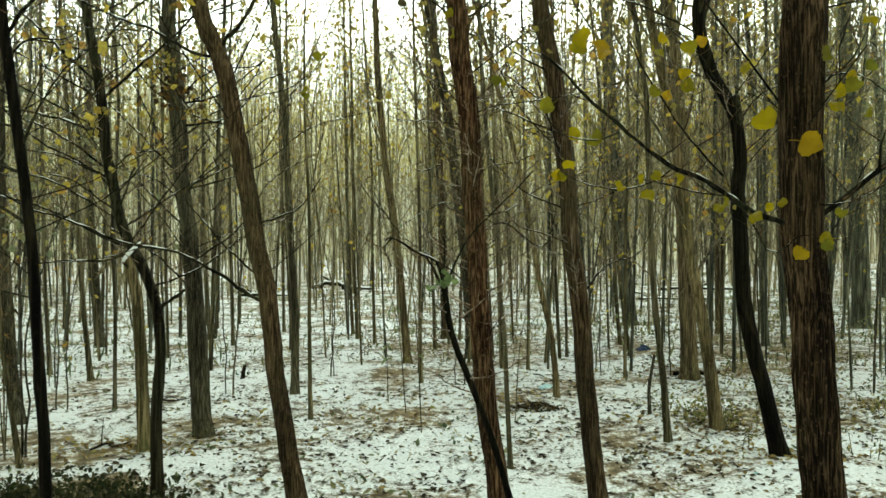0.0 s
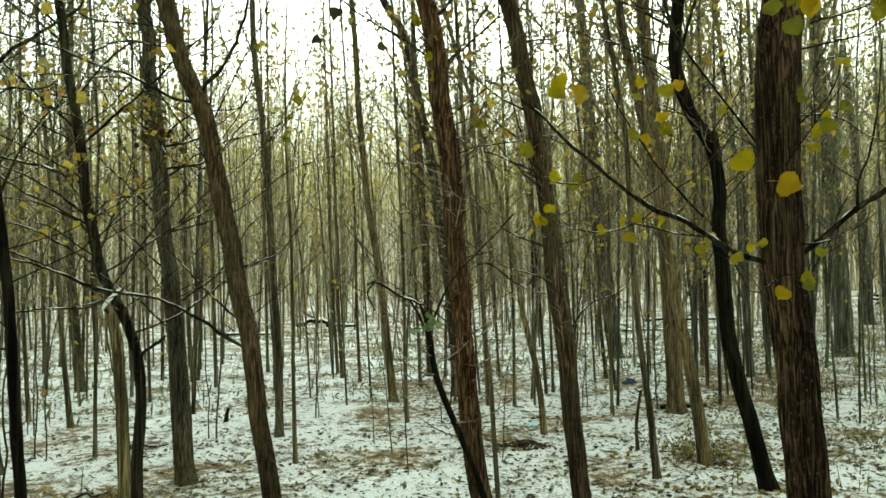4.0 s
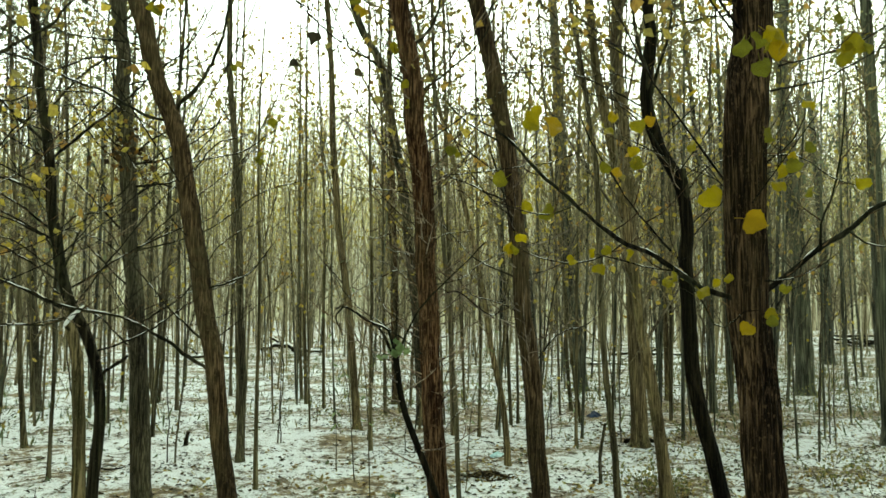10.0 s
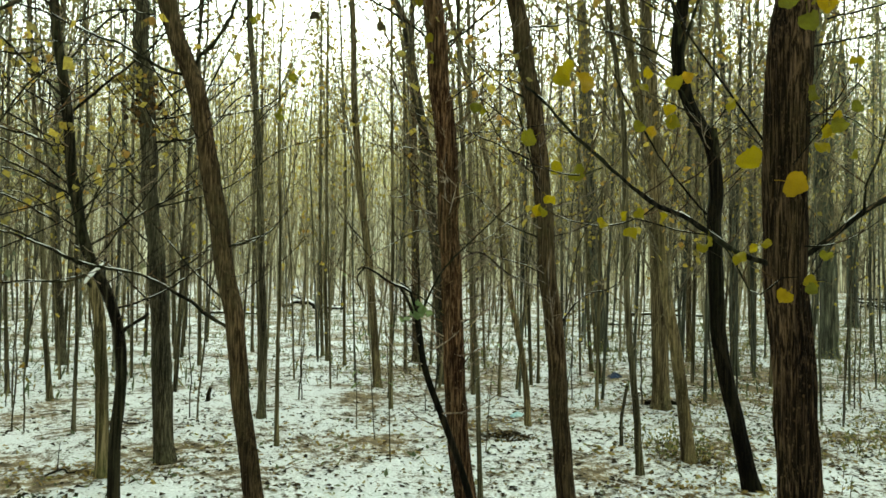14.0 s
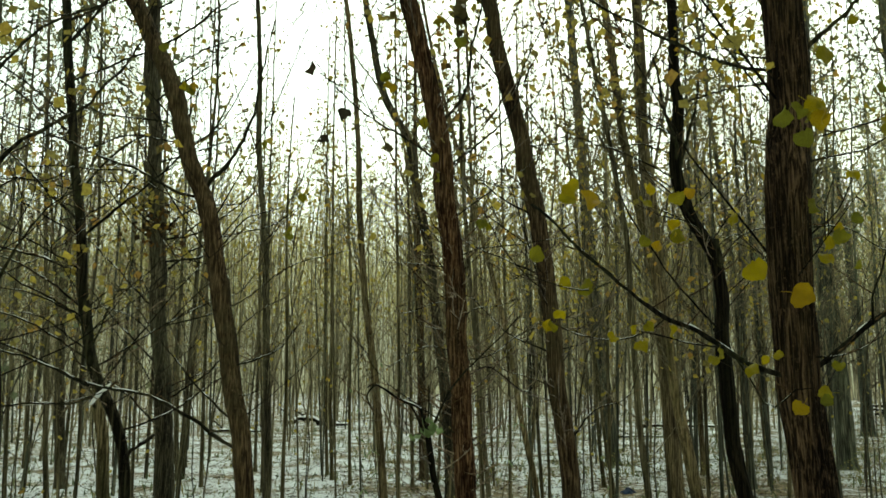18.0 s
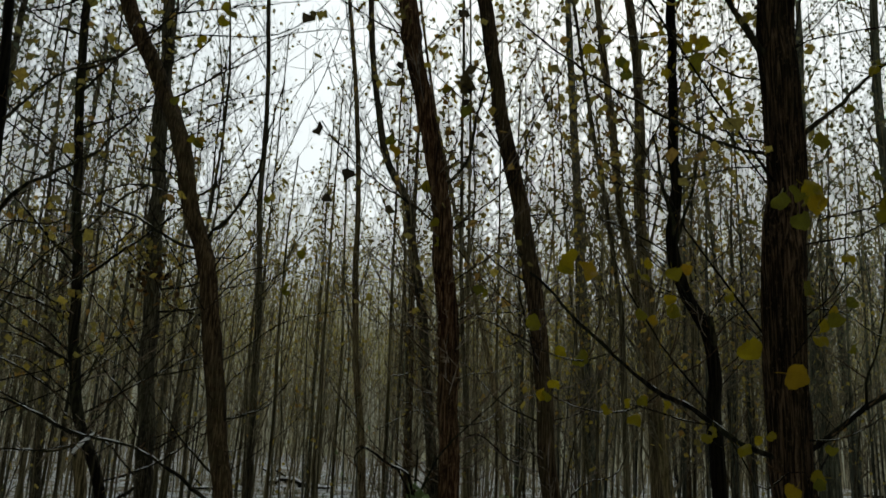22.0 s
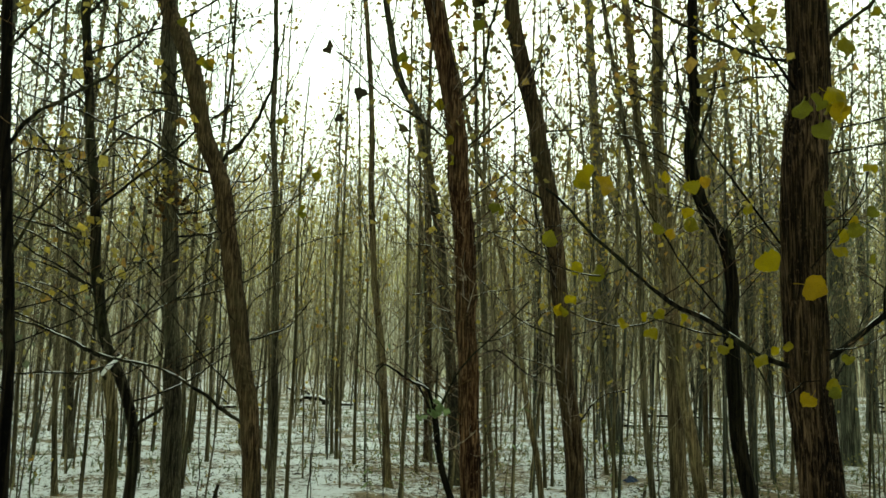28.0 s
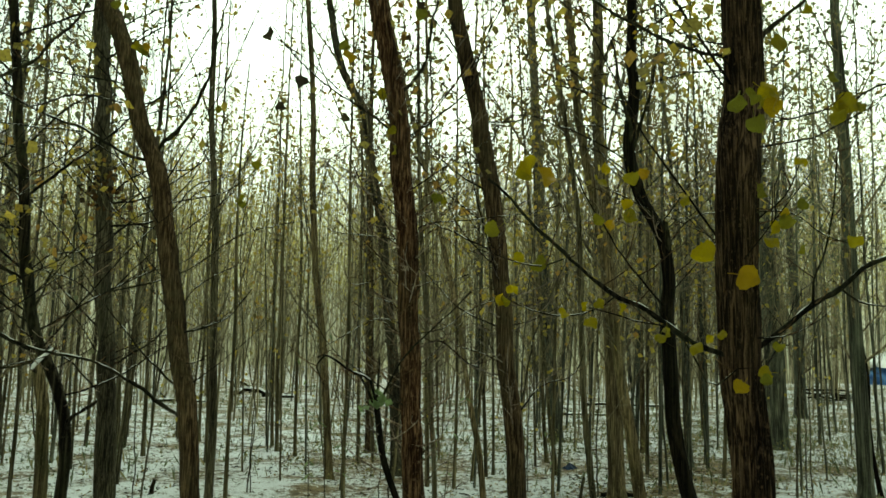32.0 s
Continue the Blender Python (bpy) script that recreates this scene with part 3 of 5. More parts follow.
def leaf_mesh(seed, curl=0.5):
    """A broad poplar leaf one unit wide, hanging from its stalk, cupped along the midrib and curled at the rim."""
    rng = np.random.default_rng(seed)
    half = curve([(0, 0, 0), (0.26, 0, 0.03), (0.48, 0, -0.12), (0.52, 0, -0.36), (0.39, 0, -0.6), (0.2, 0, -0.78), (0, 0, -0.95)], 13)
    x = np.concatenate([half[:-1, 0], -half[:0:-1, 0]])
    z = np.concatenate([half[:-1, 2], half[:0:-1, 2]])
    a = np.linspace(0, 2*np.pi, 25)[:-1]
    rim = 1 + 0.05*np.sin(11*a + seed) + rng.normal(size=24)*0.045 + 0.06*np.sin(2*a + seed*1.7)
    x, z = x*rim, (z + 0.45)*rim - 0.45
    verts = [np.zeros((1, 3)) + [0, 0.03, -0.45]]
    for s in (0.5, 1.0):
        yy = (np.abs(x)*s)**1.5*curl + (0.06 + 0.12*curl)*np.sin(3*a + seed)*s*s + 0.22*(z*s + 0.3*s)**2
        verts.append(np.stack([x*s, yy, -0.45 + (z + 0.45)*s], -1))
    v = np.concatenate(verts)
    i = np.arange(24)
    tri = np.stack([np.zeros(24, int), 1 + i, 1 + (i + 1) % 24], -1)
    quad = np.stack([1 + i, 25 + i, 25 + (i + 1) % 24, 1 + (i + 1) % 24], -1)
    stalk = tube(curve([(0, 0.03, -0.1), (0.02, 0.0, 0.15), (0.1, -0.02, 0.42)], 5), np.full(5, 0.018), 4)
    me = bpy.data.meshes.new("leaf")
    return fill(me, [(v, tri, 0), (v, quad, 0), (stalk[0][:-2], stalk[1], 0)], [LEAF])


LEAVES = [leaf_mesh(k) for k in range(5)]
leaf_rng = np.random.default_rng(11)
DRY_LEAVES = [leaf_mesh(k + 20, 0.9) for k in range(3)]
for me in DRY_LEAVES:
    me.materials[0] = LEAF_DRY


def leaves(tree, rows, kinds=LEAVES):
    for x, y, z, s in rows:
        for k in range(1 if s < 0.055 or kinds != LEAVES else leaf_rng.integers(1, 4)):
            ob = new("leaf", kinds[leaf_rng.integers(len(kinds))])
            ob.parent = tree
            shift = Vector(leaf_rng.normal(size=3)*(0 if k == 0 else 0.4)*s)
            turn = pose(0, 0, 0, leaf_rng.uniform(-50, 50), leaf_rng.uniform(-80, 80), leaf_rng.choice([0, 180]) + leaf_rng.uniform(-60, 60))
            ob.matrix_basis = Matrix.Translation(Vector((x, y, z)) + shift - tree.location) @ turn @ Matrix.Scale(s*(0.92 if k == 0 else 0.72), 4) @ Matrix.Translation((0, 0, 0.45))


def withered_bunch(tree, x, y, z):
    """A crumpled bunch of dead leaves caught on a twig, with a little snow on it."""
    rng = np.random.default_rng(77)
    at = Vector((x, y, z)) - tree.location
    for k in range(5):
        ob = new("dead_leaf", DRY_LEAVES[k % 3])
        ob.parent = tree
        ob.matrix_basis = Matrix.Translation(at + Vector(rng.normal(size=3)*[0.028, 0.015, 0.02])) @ pose(0, 0, 0, rng.uniform(-60, 60), rng.uniform(-70, 70), rng.uniform(0, 360)) @ Matrix.Scale(0.085, 4) @ Matrix.Translation((0, 0, 0.45))
    v, q, e = tube(np.array([(-0.035, 0, 0.02), (0, 0, 0.038), (0.03, 0, 0.045)]) + np.array(at), np.array([0.006, 0.012, 0.005]), 7)
    mesh_object("snow", [(v[:-2], q, 0)], [SNOW_CAP], tree)


def cluster(tree, x, y, z, radius, number, mat):
    """A bunch of small hanging leaves on short twigs."""
    rng = np.random.default_rng(int(abs(x*731 + z*977)*10))
    c = np.array([x, y, z]) - np.array(tree.location)
    p = c + rng.normal(size=(number, 3))*radius*[0.6, 0.5, 0.5]
    ch = []
    for k in range(0, number, 3):
        ch += tube_chunks(np.array([c + (p[k] - c)*0.1, c + (p[k] - c)*0.6 + rng.normal(size=3)*0.01, p[k]]), np.array([0.003, 0.0022, 0.0015]), 3)[:1]
    ch = [(v, f, 1) for v, f, _ in ch]
    tagged(mesh_object("foliage", [leaf_chunk(rng, p, 0.058, 0)] + ch, [mat, BARK["olive"]], tree, smooth=False), "bunch of small hanging leaves", kind="stuff")


def spray(tree, number, z0, z1, length, r, seed, sides=(-1, 1)):
    """Long level branches that cross one another before and behind the trunk."""
    rng = np.random.default_rng(seed)
    ax = AXIS[tree.name]
    for k in range(number):
        z = z0 + (z1 - z0)*(k + rng.uniform(0.1, 0.9))/number
        p0 = ax[np.abs(ax[:, 2] - z).argmin()] + np.array(tree.location)
        ln = length*rng.uniform(0.6, 1.2)
        d = np.array([rng.choice(sides)*rng.uniform(0.7, 1), rng.uniform(-0.5, 0.5), rng.uniform(0.1, 0.75)])
        p1 = p0 + d*ln*0.35 + rng.normal(size=3)*0.05
        p2 = p0 + d*ln*0.7 + [0, 0, rng.uniform(-0.08, 0.12)] + rng.normal(size=3)*0.06
        p3 = p0 + d*ln + [0, 0, rng.uniform(-0.05, 0.3)]
        limb(tree, r*rng.uniform(0.7, 1.2), r*0.3, [tuple(p0), tuple(p1), tuple(p2), tuple(p3)])


R1 = near_tree(1.40, 2.95, 0.0735, "furrowed", 1.5, [(-0.02, 0.69), (-0.05, 1.27), (-0.08, 1.89), (-0.09, 2.51), (-0.065, 2.88), (-0.05, 3.63)])
R2 = near_tree(2.62, 6.25, 0.062, "black", 1.5, [(-0.15, 0.51), (-0.30, 1.37), (-0.34, 1.90), (-0.34, 2.35), (-0.40, 2.67), (-0.57, 3.05), (-0.63, 3.39), (-0.62, 3.76), (-0.63, 4.18), (-0.62, 4.72), (-0.61, 5.80)])
C1 = near_tree(0.33, 4.50, 0.055, "red", 1.5, [(-0.02, 0.22), (-0.10, 0.97), (-0.15, 1.67), (-0.20, 2.42), (-0.25, 2.98), (-0.43, 3.74), (-0.59, 4.50)])
C2 = near_tree(0.96, 4.85, 0.054, "brown", 1.5, [(-0.10, 0.72), (-0.16, 1.47), (-0.25, 2.31), (-0.35, 2.92), (-0.47, 3.45), (-0.57, 4.02), (-0.73, 4.76)])
L1 = near_tree(-0.83, 4.80, 0.055, "brown", 1.5, [(-0.15, 0.80), (-0.25, 1.50), (-0.36, 2.14), (-0.49, 2.71), (-0.63, 3.07), (-0.67, 3.22), (-0.89, 3.77), (-1.12, 4.23), (-1.26, 4.55)])
L2 = near_tree(-1.74, 3.60, 0.025, "black", 1.5, [(-0.02, 0.49), (-0.05, 1.10), (-0.09, 1.75), (-0.16, 2.20), (-0.21, 2.56), (-0.26, 3.18), (-0.33, 3.78)])
L3 = near_tree(-2.37, 6.48, 0.053, "pale", 0.0, [(-0.04, 0.70), (-0.12, 1.42), (-0.16, 1.60)])
L3b = near_tree(-1.79, 5.10, 0.036, "dark", 1.5, [(-0.01, 0.61), (0.01, 1.03), (-0.06, 1.39), (-0.20, 1.71), (-0.30, 2.10), (-0.36, 2.53), (-0.43, 2.95), (-0.53, 3.79), (-0.63, 4.71)])
L4 = near_tree(-2.05, 6.98, 0.075, "umber", 1.5, [(-0.07, 1.02), (-0.15, 1.80), (-0.21, 2.58), (-0.30, 3.45), (-0.37, 4.30), (-0.43, 5.20), (-0.49, 5.91)])
SAP = near_tree(0.45, 3.90, 0.019, "black", 0.0, [(-0.12, 0.40), (-0.22, 0.73), (-0.32, 1.00), (-0.41, 1.25), (-0.44, 1.44)])
limb(R1, 0.0120, 0.0040, [(1.26, 2.95, 1.69), (1.15, 2.93, 1.73), (1.05, 2.90, 1.78), (0.94, 2.88, 1.84), (0.83, 2.85, 1.87), (0.64, 2.83, 2.02), (0.53, 2.80, 2.10), (0.41, 2.77, 2.21), (0.34, 2.75, 2.26)])
limb(R1, 0.0040, 0.0020, [(1.06, 2.90, 1.77), (1.12, 2.89, 1.67), (1.18, 2.88, 1.58), (1.21, 2.87, 1.59), (1.25, 2.86, 1.64), (1.31, 2.85, 1.65)])
limb(R1, 0.0030, 0.0020, [(1.03, 2.90, 1.79), (0.91, 2.87, 1.80), (0.81, 2.83, 1.82), (0.69, 2.80, 1.84)])
limb(R1, 0.0040, 0.0020, [(1.00, 2.88, 1.86), (0.87, 2.86, 2.00), (0.78, 2.84, 2.12), (0.70, 2.82, 2.23), (0.65, 2.80, 2.32)])
limb(R1, 0.0030, 0.0015, [(0.61, 2.78, 2.00), (0.52, 2.77, 1.97), (0.44, 2.76, 1.98), (0.35, 2.75, 2.01)])
limb(R1, 0.0030, 0.0015, [(0.81, 2.86, 1.88), (0.72, 2.84, 1.83), (0.62, 2.83, 1.81), (0.47, 2.81, 1.84), (0.42, 2.80, 1.86)])
limb(R1, 0.0110, 0.0060, [(1.36, 2.95, 1.69), (1.49, 2.92, 1.81), (1.58, 2.89, 1.89), (1.65, 2.86, 1.94), (1.72, 2.84, 2.01), (1.86, 2.81, 2.10), (1.93, 2.78, 2.24), (1.94, 2.75, 2.42)])
limb(R1, 0.0050, 0.0020, [(1.54, 2.85, 1.87), (1.54, 2.84, 1.97), (1.56, 2.83, 2.03), (1.60, 2.82, 2.17), (1.62, 2.81, 2.34), (1.63, 2.80, 2.48)])
limb(R1, 0.0040, 0.0020, [(1.63, 2.82, 1.94), (1.68, 2.81, 1.90), (1.77, 2.79, 1.88), (1.87, 2.78, 1.87)])
limb(R1, 0.0030, 0.0015, [(1.44, 2.85, 1.79), (1.44, 2.83, 1.77), (1.54, 2.82, 1.82), (1.58, 2.80, 1.86)])
limb(R1, 0.0050, 0.0030, [(1.94, 2.75, 2.40), (1.86, 2.71, 2.65), (1.72, 2.67, 2.65), (1.56, 2.63, 2.56), (1.43, 2.59, 2.51), (1.25, 2.55, 2.45)])
limb(R1, 0.0040, 0.0015, [(1.36, 2.95, 2.17), (1.41, 2.91, 2.22), (1.45, 2.88, 2.26), (1.48, 2.84, 2.34), (1.48, 2.80, 2.39)])
limb(R1, 0.0030, 0.0015, [(1.44, 2.85, 2.25), (1.47, 2.83, 2.20), (1.57, 2.82, 2.13), (1.66, 2.80, 2.10)])
limb(R1, 0.0080, 0.0030, [(1.30, 2.95, 2.83), (1.23, 2.93, 2.83), (1.02, 2.91, 2.88), (0.87, 2.89, 2.92), (0.75, 2.88, 2.98), (0.60, 2.86, 3.04), (0.46, 2.84, 3.12), (0.37, 2.82, 3.17), (0.27, 2.80, 3.25)])
limb(R1, 0.0050, 0.0020, [(1.31, 2.95, 3.15), (1.12, 2.91, 3.14), (1.02, 2.88, 3.17), (0.86, 2.84, 3.27), (0.74, 2.80, 3.36)])
limb(R1, 0.0150, 0.0080, [(1.29, 2.95, 3.21), (1.25, 2.94, 3.27), (1.20, 2.93, 3.35), (1.14, 2.92, 3.44), (1.07, 2.92, 3.55), (1.02, 2.91, 3.68), (0.94, 2.90, 3.94)])
limb(R1, 0.0100, 0.0060, [(1.34, 2.95, 2.85), (1.41, 2.93, 2.90), (1.52, 2.91, 3.00), (1.65, 2.89, 3.14), (1.73, 2.87, 3.20), (1.90, 2.85, 3.35)])
limb(R1, 0.0040, 0.0020, [(1.28, 2.90, 3.26), (1.41, 2.88, 3.28), (1.58, 2.85, 3.32), (1.72, 2.82, 3.34), (1.82, 2.80, 3.36)])
limb(C1, 0.0070, 0.0030, [(0.10, 4.50, 2.90), (-0.11, 4.47, 3.00), (-0.33, 4.45, 3.13), (-0.55, 4.43, 3.32), (-0.64, 4.40, 3.44)])
limb(C1, 0.0070, 0.0030, [(0.13, 4.50, 2.87), (0.27, 4.47, 2.98), (0.46, 4.45, 3.16), (0.53, 4.43, 3.31), (0.58, 4.40, 3.43)])
limb(C1, 0.0100, 0.0040, [(0.09, 4.50, 3.12), (0.16, 4.48, 3.22), (0.23, 4.46, 3.34), (0.26, 4.44, 3.57), (0.32, 4.42, 3.82), (0.32, 4.40, 4.02)])
limb(C1, 0.0040, 0.0015, [(0.14, 4.50, 2.35), (0.26, 4.46, 2.38), (0.51, 4.42, 2.41), (0.66, 4.38, 2.43), (0.80, 4.34, 2.45), (0.95, 4.30, 2.49)])
limb(C1, 0.0060, 0.0030, [(-0.16, 4.50, 4.07), (-0.30, 4.45, 4.08), (-0.47, 4.40, 4.15), (-0.75, 4.35, 4.29), (-0.85, 4.30, 4.34)])
limb(C1, 0.0040, 0.0020, [(0.03, 4.50, 2.94), (-0.23, 4.45, 3.08), (-0.40, 4.40, 3.22), (-0.64, 4.35, 3.39), (-0.72, 4.30, 3.49)])
limb(C1, 0.0050, 0.0020, [(-0.11, 4.50, 3.93), (0.04, 4.47, 4.11), (0.17, 4.43, 4.25), (0.40, 4.40, 4.49)])
limb(C1, 0.0030, 0.0015, [(0.17, 4.50, 1.84), (0.01, 4.40, 1.85), (-0.09, 4.30, 1.80), (-0.28, 4.20, 1.68)])
limb(C1, 0.0030, 0.0015, [(0.15, 4.50, 2.03), (0.26, 4.43, 2.05), (0.38, 4.37, 2.06), (0.48, 4.30, 2.10)])
limb(C1, 0.0030, 0.0015, [(0.12, 4.50, 2.37), (0.01, 4.43, 2.49), (-0.08, 4.37, 2.57), (-0.17, 4.30, 2.60)])
limb(C2, 0.0040, 0.0020, [(0.58, 4.85, 2.84), (0.45, 4.77, 2.81), (0.28, 4.68, 2.84), (0.19, 4.60, 2.81)])
limb(C2, 0.0060, 0.0030, [(0.50, 4.85, 3.39), (0.61, 4.81, 3.63), (0.70, 4.78, 3.81), (0.81, 4.74, 4.08), (0.84, 4.70, 4.26)])
limb(C2, 0.0030, 0.0015, [(0.69, 4.85, 2.27), (0.58, 4.77, 2.30), (0.50, 4.68, 2.25), (0.38, 4.60, 2.32)])
limb(C2, 0.0050, 0.0020, [(0.55, 4.85, 3.26), (0.66, 4.78, 3.37), (0.72, 4.70, 3.52)])
limb(L1, 0.0140, 0.0056, [(-1.36, 4.80, 2.76), (-1.41, 4.77, 2.74), (-1.53, 4.74, 2.78), (-1.66, 4.71, 2.86), (-1.88, 4.69, 2.93), (-2.17, 4.66, 3.06), (-2.43, 4.63, 3.14), (-2.58, 4.60, 3.27)])
limb(L1, 0.0056, 0.0028, [(-1.69, 4.70, 2.86), (-1.91, 4.67, 2.86), (-2.12, 4.63, 2.87), (-2.29, 4.60, 2.85)])
limb(L1, 0.0056, 0.0028, [(-1.68, 4.70, 2.84), (-1.80, 4.67, 2.68), (-1.94, 4.63, 2.57), (-2.10, 4.60, 2.40)])
limb(L1, 0.0196, 0.0056, [(-1.33, 4.80, 2.72), (-1.30, 4.79, 2.81), (-1.22, 4.79, 2.91), (-1.14, 4.78, 3.02), (-1.07, 4.77, 3.18), (-1.02, 4.76, 3.38), (-1.00, 4.76, 3.59), (-0.94, 4.75, 3.83)])
limb(L1, 0.0154, 0.0056, [(-1.10, 4.80, 1.29), (-1.13, 4.77, 1.32), (-1.31, 4.74, 1.46), (-1.53, 4.71, 1.56), (-1.79, 4.69, 1.61), (-2.11, 4.66, 1.74), (-2.39, 4.63, 1.85), (-2.57, 4.60, 1.95)])
limb(L1, 0.0084, 0.0042, [(-1.13, 4.80, 1.45), (-1.32, 4.78, 1.67), (-1.48, 4.75, 1.89), (-1.65, 4.72, 2.09), (-1.76, 4.70, 2.20)])
limb(L1, 0.0084, 0.0042, [(-1.49, 4.80, 3.16), (-1.53, 4.78, 3.18), (-1.72, 4.77, 3.20), (-1.95, 4.75, 3.24), (-2.18, 4.73, 3.33), (-2.31, 4.72, 3.41), (-2.48, 4.70, 3.58)])
limb(L1, 0.0056, 0.0028, [(-1.36, 4.80, 2.64), (-1.50, 4.77, 2.43), (-1.62, 4.73, 2.25), (-1.67, 4.70, 2.18)])
limb(L1, 0.0056, 0.0028, [(-1.11, 4.80, 1.78), (-1.02, 4.77, 1.78), (-0.91, 4.73, 1.80), (-0.81, 4.70, 1.86)])
limb(L1, 0.0042, 0.0021, [(-1.78, 4.70, 1.60), (-1.91, 4.67, 1.56), (-2.09, 4.63, 1.53), (-2.27, 4.60, 1.52)])
limb(L2, 0.0098, 0.0042, [(-1.95, 3.60, 2.59), (-1.81, 3.60, 2.71), (-1.68, 3.60, 2.78), (-1.55, 3.60, 2.87), (-1.48, 3.60, 2.95), (-1.40, 3.60, 3.04), (-1.30, 3.60, 3.22)])
limb(L2, 0.0056, 0.0028, [(-1.92, 3.60, 2.48), (-1.84, 3.60, 2.53), (-1.67, 3.60, 2.54), (-1.61, 3.60, 2.57)])
limb(L2, 0.0070, 0.0028, [(-1.86, 3.60, 2.07), (-1.77, 3.60, 2.26), (-1.71, 3.60, 2.36), (-1.57, 3.60, 2.48)])
limb(L3, 0.0120, 0.0090, [(-2.55, 6.40, 1.48), (-2.50, 6.37, 1.52), (-2.42, 6.33, 1.57), (-2.32, 6.30, 1.65)])
limb(L3b, 0.0140, 0.0084, [(-1.81, 5.10, 1.20), (-1.75, 5.07, 1.24), (-1.67, 5.03, 1.29), (-1.59, 5.00, 1.35)])
limb(L3b, 0.0070, 0.0028, [(-1.91, 5.10, 1.91), (-1.97, 5.05, 1.97), (-1.90, 5.00, 2.11), (-1.83, 4.95, 2.23), (-1.75, 4.90, 2.45)])
limb(L3b, 0.0056, 0.0028, [(-2.05, 5.10, 2.12), (-1.95, 5.07, 2.19), (-1.79, 5.03, 2.21), (-1.64, 5.00, 2.29)])
limb(SAP, 0.0084, 0.0042, [(0.01, 3.90, 1.50), (-0.02, 3.85, 1.53), (-0.10, 3.80, 1.57), (-0.24, 3.75, 1.65), (-0.26, 3.70, 1.64)])
limb(SAP, 0.0070, 0.0042, [(0.01, 3.90, 1.52), (-0.08, 3.85, 1.56), (-0.10, 3.80, 1.57)])
limb(SAP, 0.0042, 0.0028, [(-0.23, 3.70, 1.65), (-0.26, 3.70, 1.61), (-0.25, 3.70, 1.57), (-0.23, 3.70, 1.52)])
limb(SAP, 0.0056, 0.0028, [(0.02, 3.90, 1.56), (0.14, 3.88, 1.67), (0.28, 3.87, 1.81), (0.43, 3.85, 1.97)])
limb(SAP, 0.0056, 0.0028, [(0.02, 3.90, 1.54), (0.01, 3.88, 1.61), (0.01, 3.85, 1.65)])
limb(R2, 0.0320, 0.0220, [(2.26, 6.23, 2.52), (2.27, 6.2, 2.66), (2.25, 6.19, 2.77)])
limb(R2, 0.0060, 0.0030, [(2.24, 6.20, 2.64), (2.13, 6.17, 2.81), (1.97, 6.13, 2.91), (1.73, 6.10, 3.00)])
limb(R2, 0.0170, 0.0070, [(2.02, 6.20, 3.35), (2.08, 6.20, 3.62), (2.15, 6.20, 3.88), (2.19, 6.20, 4.15)])
limb(R2, 0.0050, 0.0020, [(2.21, 6.20, 2.69), (2.39, 6.15, 2.81), (2.53, 6.10, 2.62)])
limb(R2, 0.0200, 0.0090, [(1.96, 6.20, 3.24), (1.98, 6.20, 3.48), (1.93, 6.20, 3.75), (1.88, 6.20, 3.98), (1.81, 6.20, 4.25)])
limb(L3b, 0.0070, 0.0030, [(-1.90, 5.10, 1.94), (-2.09, 5.03, 2.02), (-2.38, 4.97, 2.17), (-2.54, 4.90, 2.20)])
limb(L3b, 0.0080, 0.0040, [(-1.91, 5.10, 1.62), (-2.05, 5.03, 1.54), (-2.26, 4.97, 1.53), (-2.47, 4.90, 1.51)])
limb(L3b, 0.0070, 0.0030, [(-1.89, 5.10, 1.79), (-1.76, 5.17, 1.92), (-1.58, 5.23, 2.05), (-1.40, 5.30, 2.20)])
limb(L3b, 0.0050, 0.0020, [(-1.92, 5.10, 1.99), (-1.90, 5.13, 2.14), (-1.84, 5.17, 2.25), (-1.79, 5.20, 2.32)])
limb(L3b, 0.0120, 0.0100, [(-1.88, 5.10, 1.63), (-1.92, 5.07, 1.59), (-1.99, 5.05, 1.54)])
limb(L1, 0.0080, 0.0030, [(-1.09, 4.75, 1.77), (-0.95, 4.70, 1.78), (-0.81, 4.65, 1.85), (-0.69, 4.60, 2.00)])
limb(L1, 0.0050, 0.0020, [(-1.07, 4.75, 1.60), (-0.96, 4.67, 1.60), (-0.88, 4.60, 1.65)])
limb(L4, 0.0060, 0.0020, [(-2.18, 6.90, 1.59), (-2.47, 6.80, 2.01), (-2.60, 6.70, 2.19), (-2.92, 6.60, 2.41)])
limb(L4, 0.0060, 0.0030, [(-2.18, 6.90, 1.97), (-2.37, 6.83, 2.15), (-2.57, 6.77, 2.23), (-2.83, 6.70, 2.30)])
leaves(R1, [(1.27, 2.78, 1.96, 0.093), (1.23, 2.78, 1.58, 0.058), (1.32, 2.78, 1.63, 0.058), (1.13, 2.78, 1.74, 0.050), (1.08, 2.78, 1.71, 0.054), (1.17, 2.78, 1.76, 0.039), (1.37, 2.78, 1.72, 0.046), (1.33, 2.78, 2.27, 0.062), (1.47, 2.78, 2.39, 0.054), (1.47, 2.78, 2.23, 0.046), (1.36, 2.78, 2.14, 0.062), (1.41, 2.78, 2.16, 0.066), (1.36, 2.78, 2.09, 0.062), (1.46, 2.78, 2.07, 0.050), (1.66, 2.78, 2.10, 0.062), (1.41, 2.78, 2.20, 0.039), (1.12, 2.55, 2.51, 0.082), (1.18, 2.55, 2.53, 0.064), (1.24, 2.55, 2.56, 0.075), (1.25, 2.55, 2.50, 0.071)])
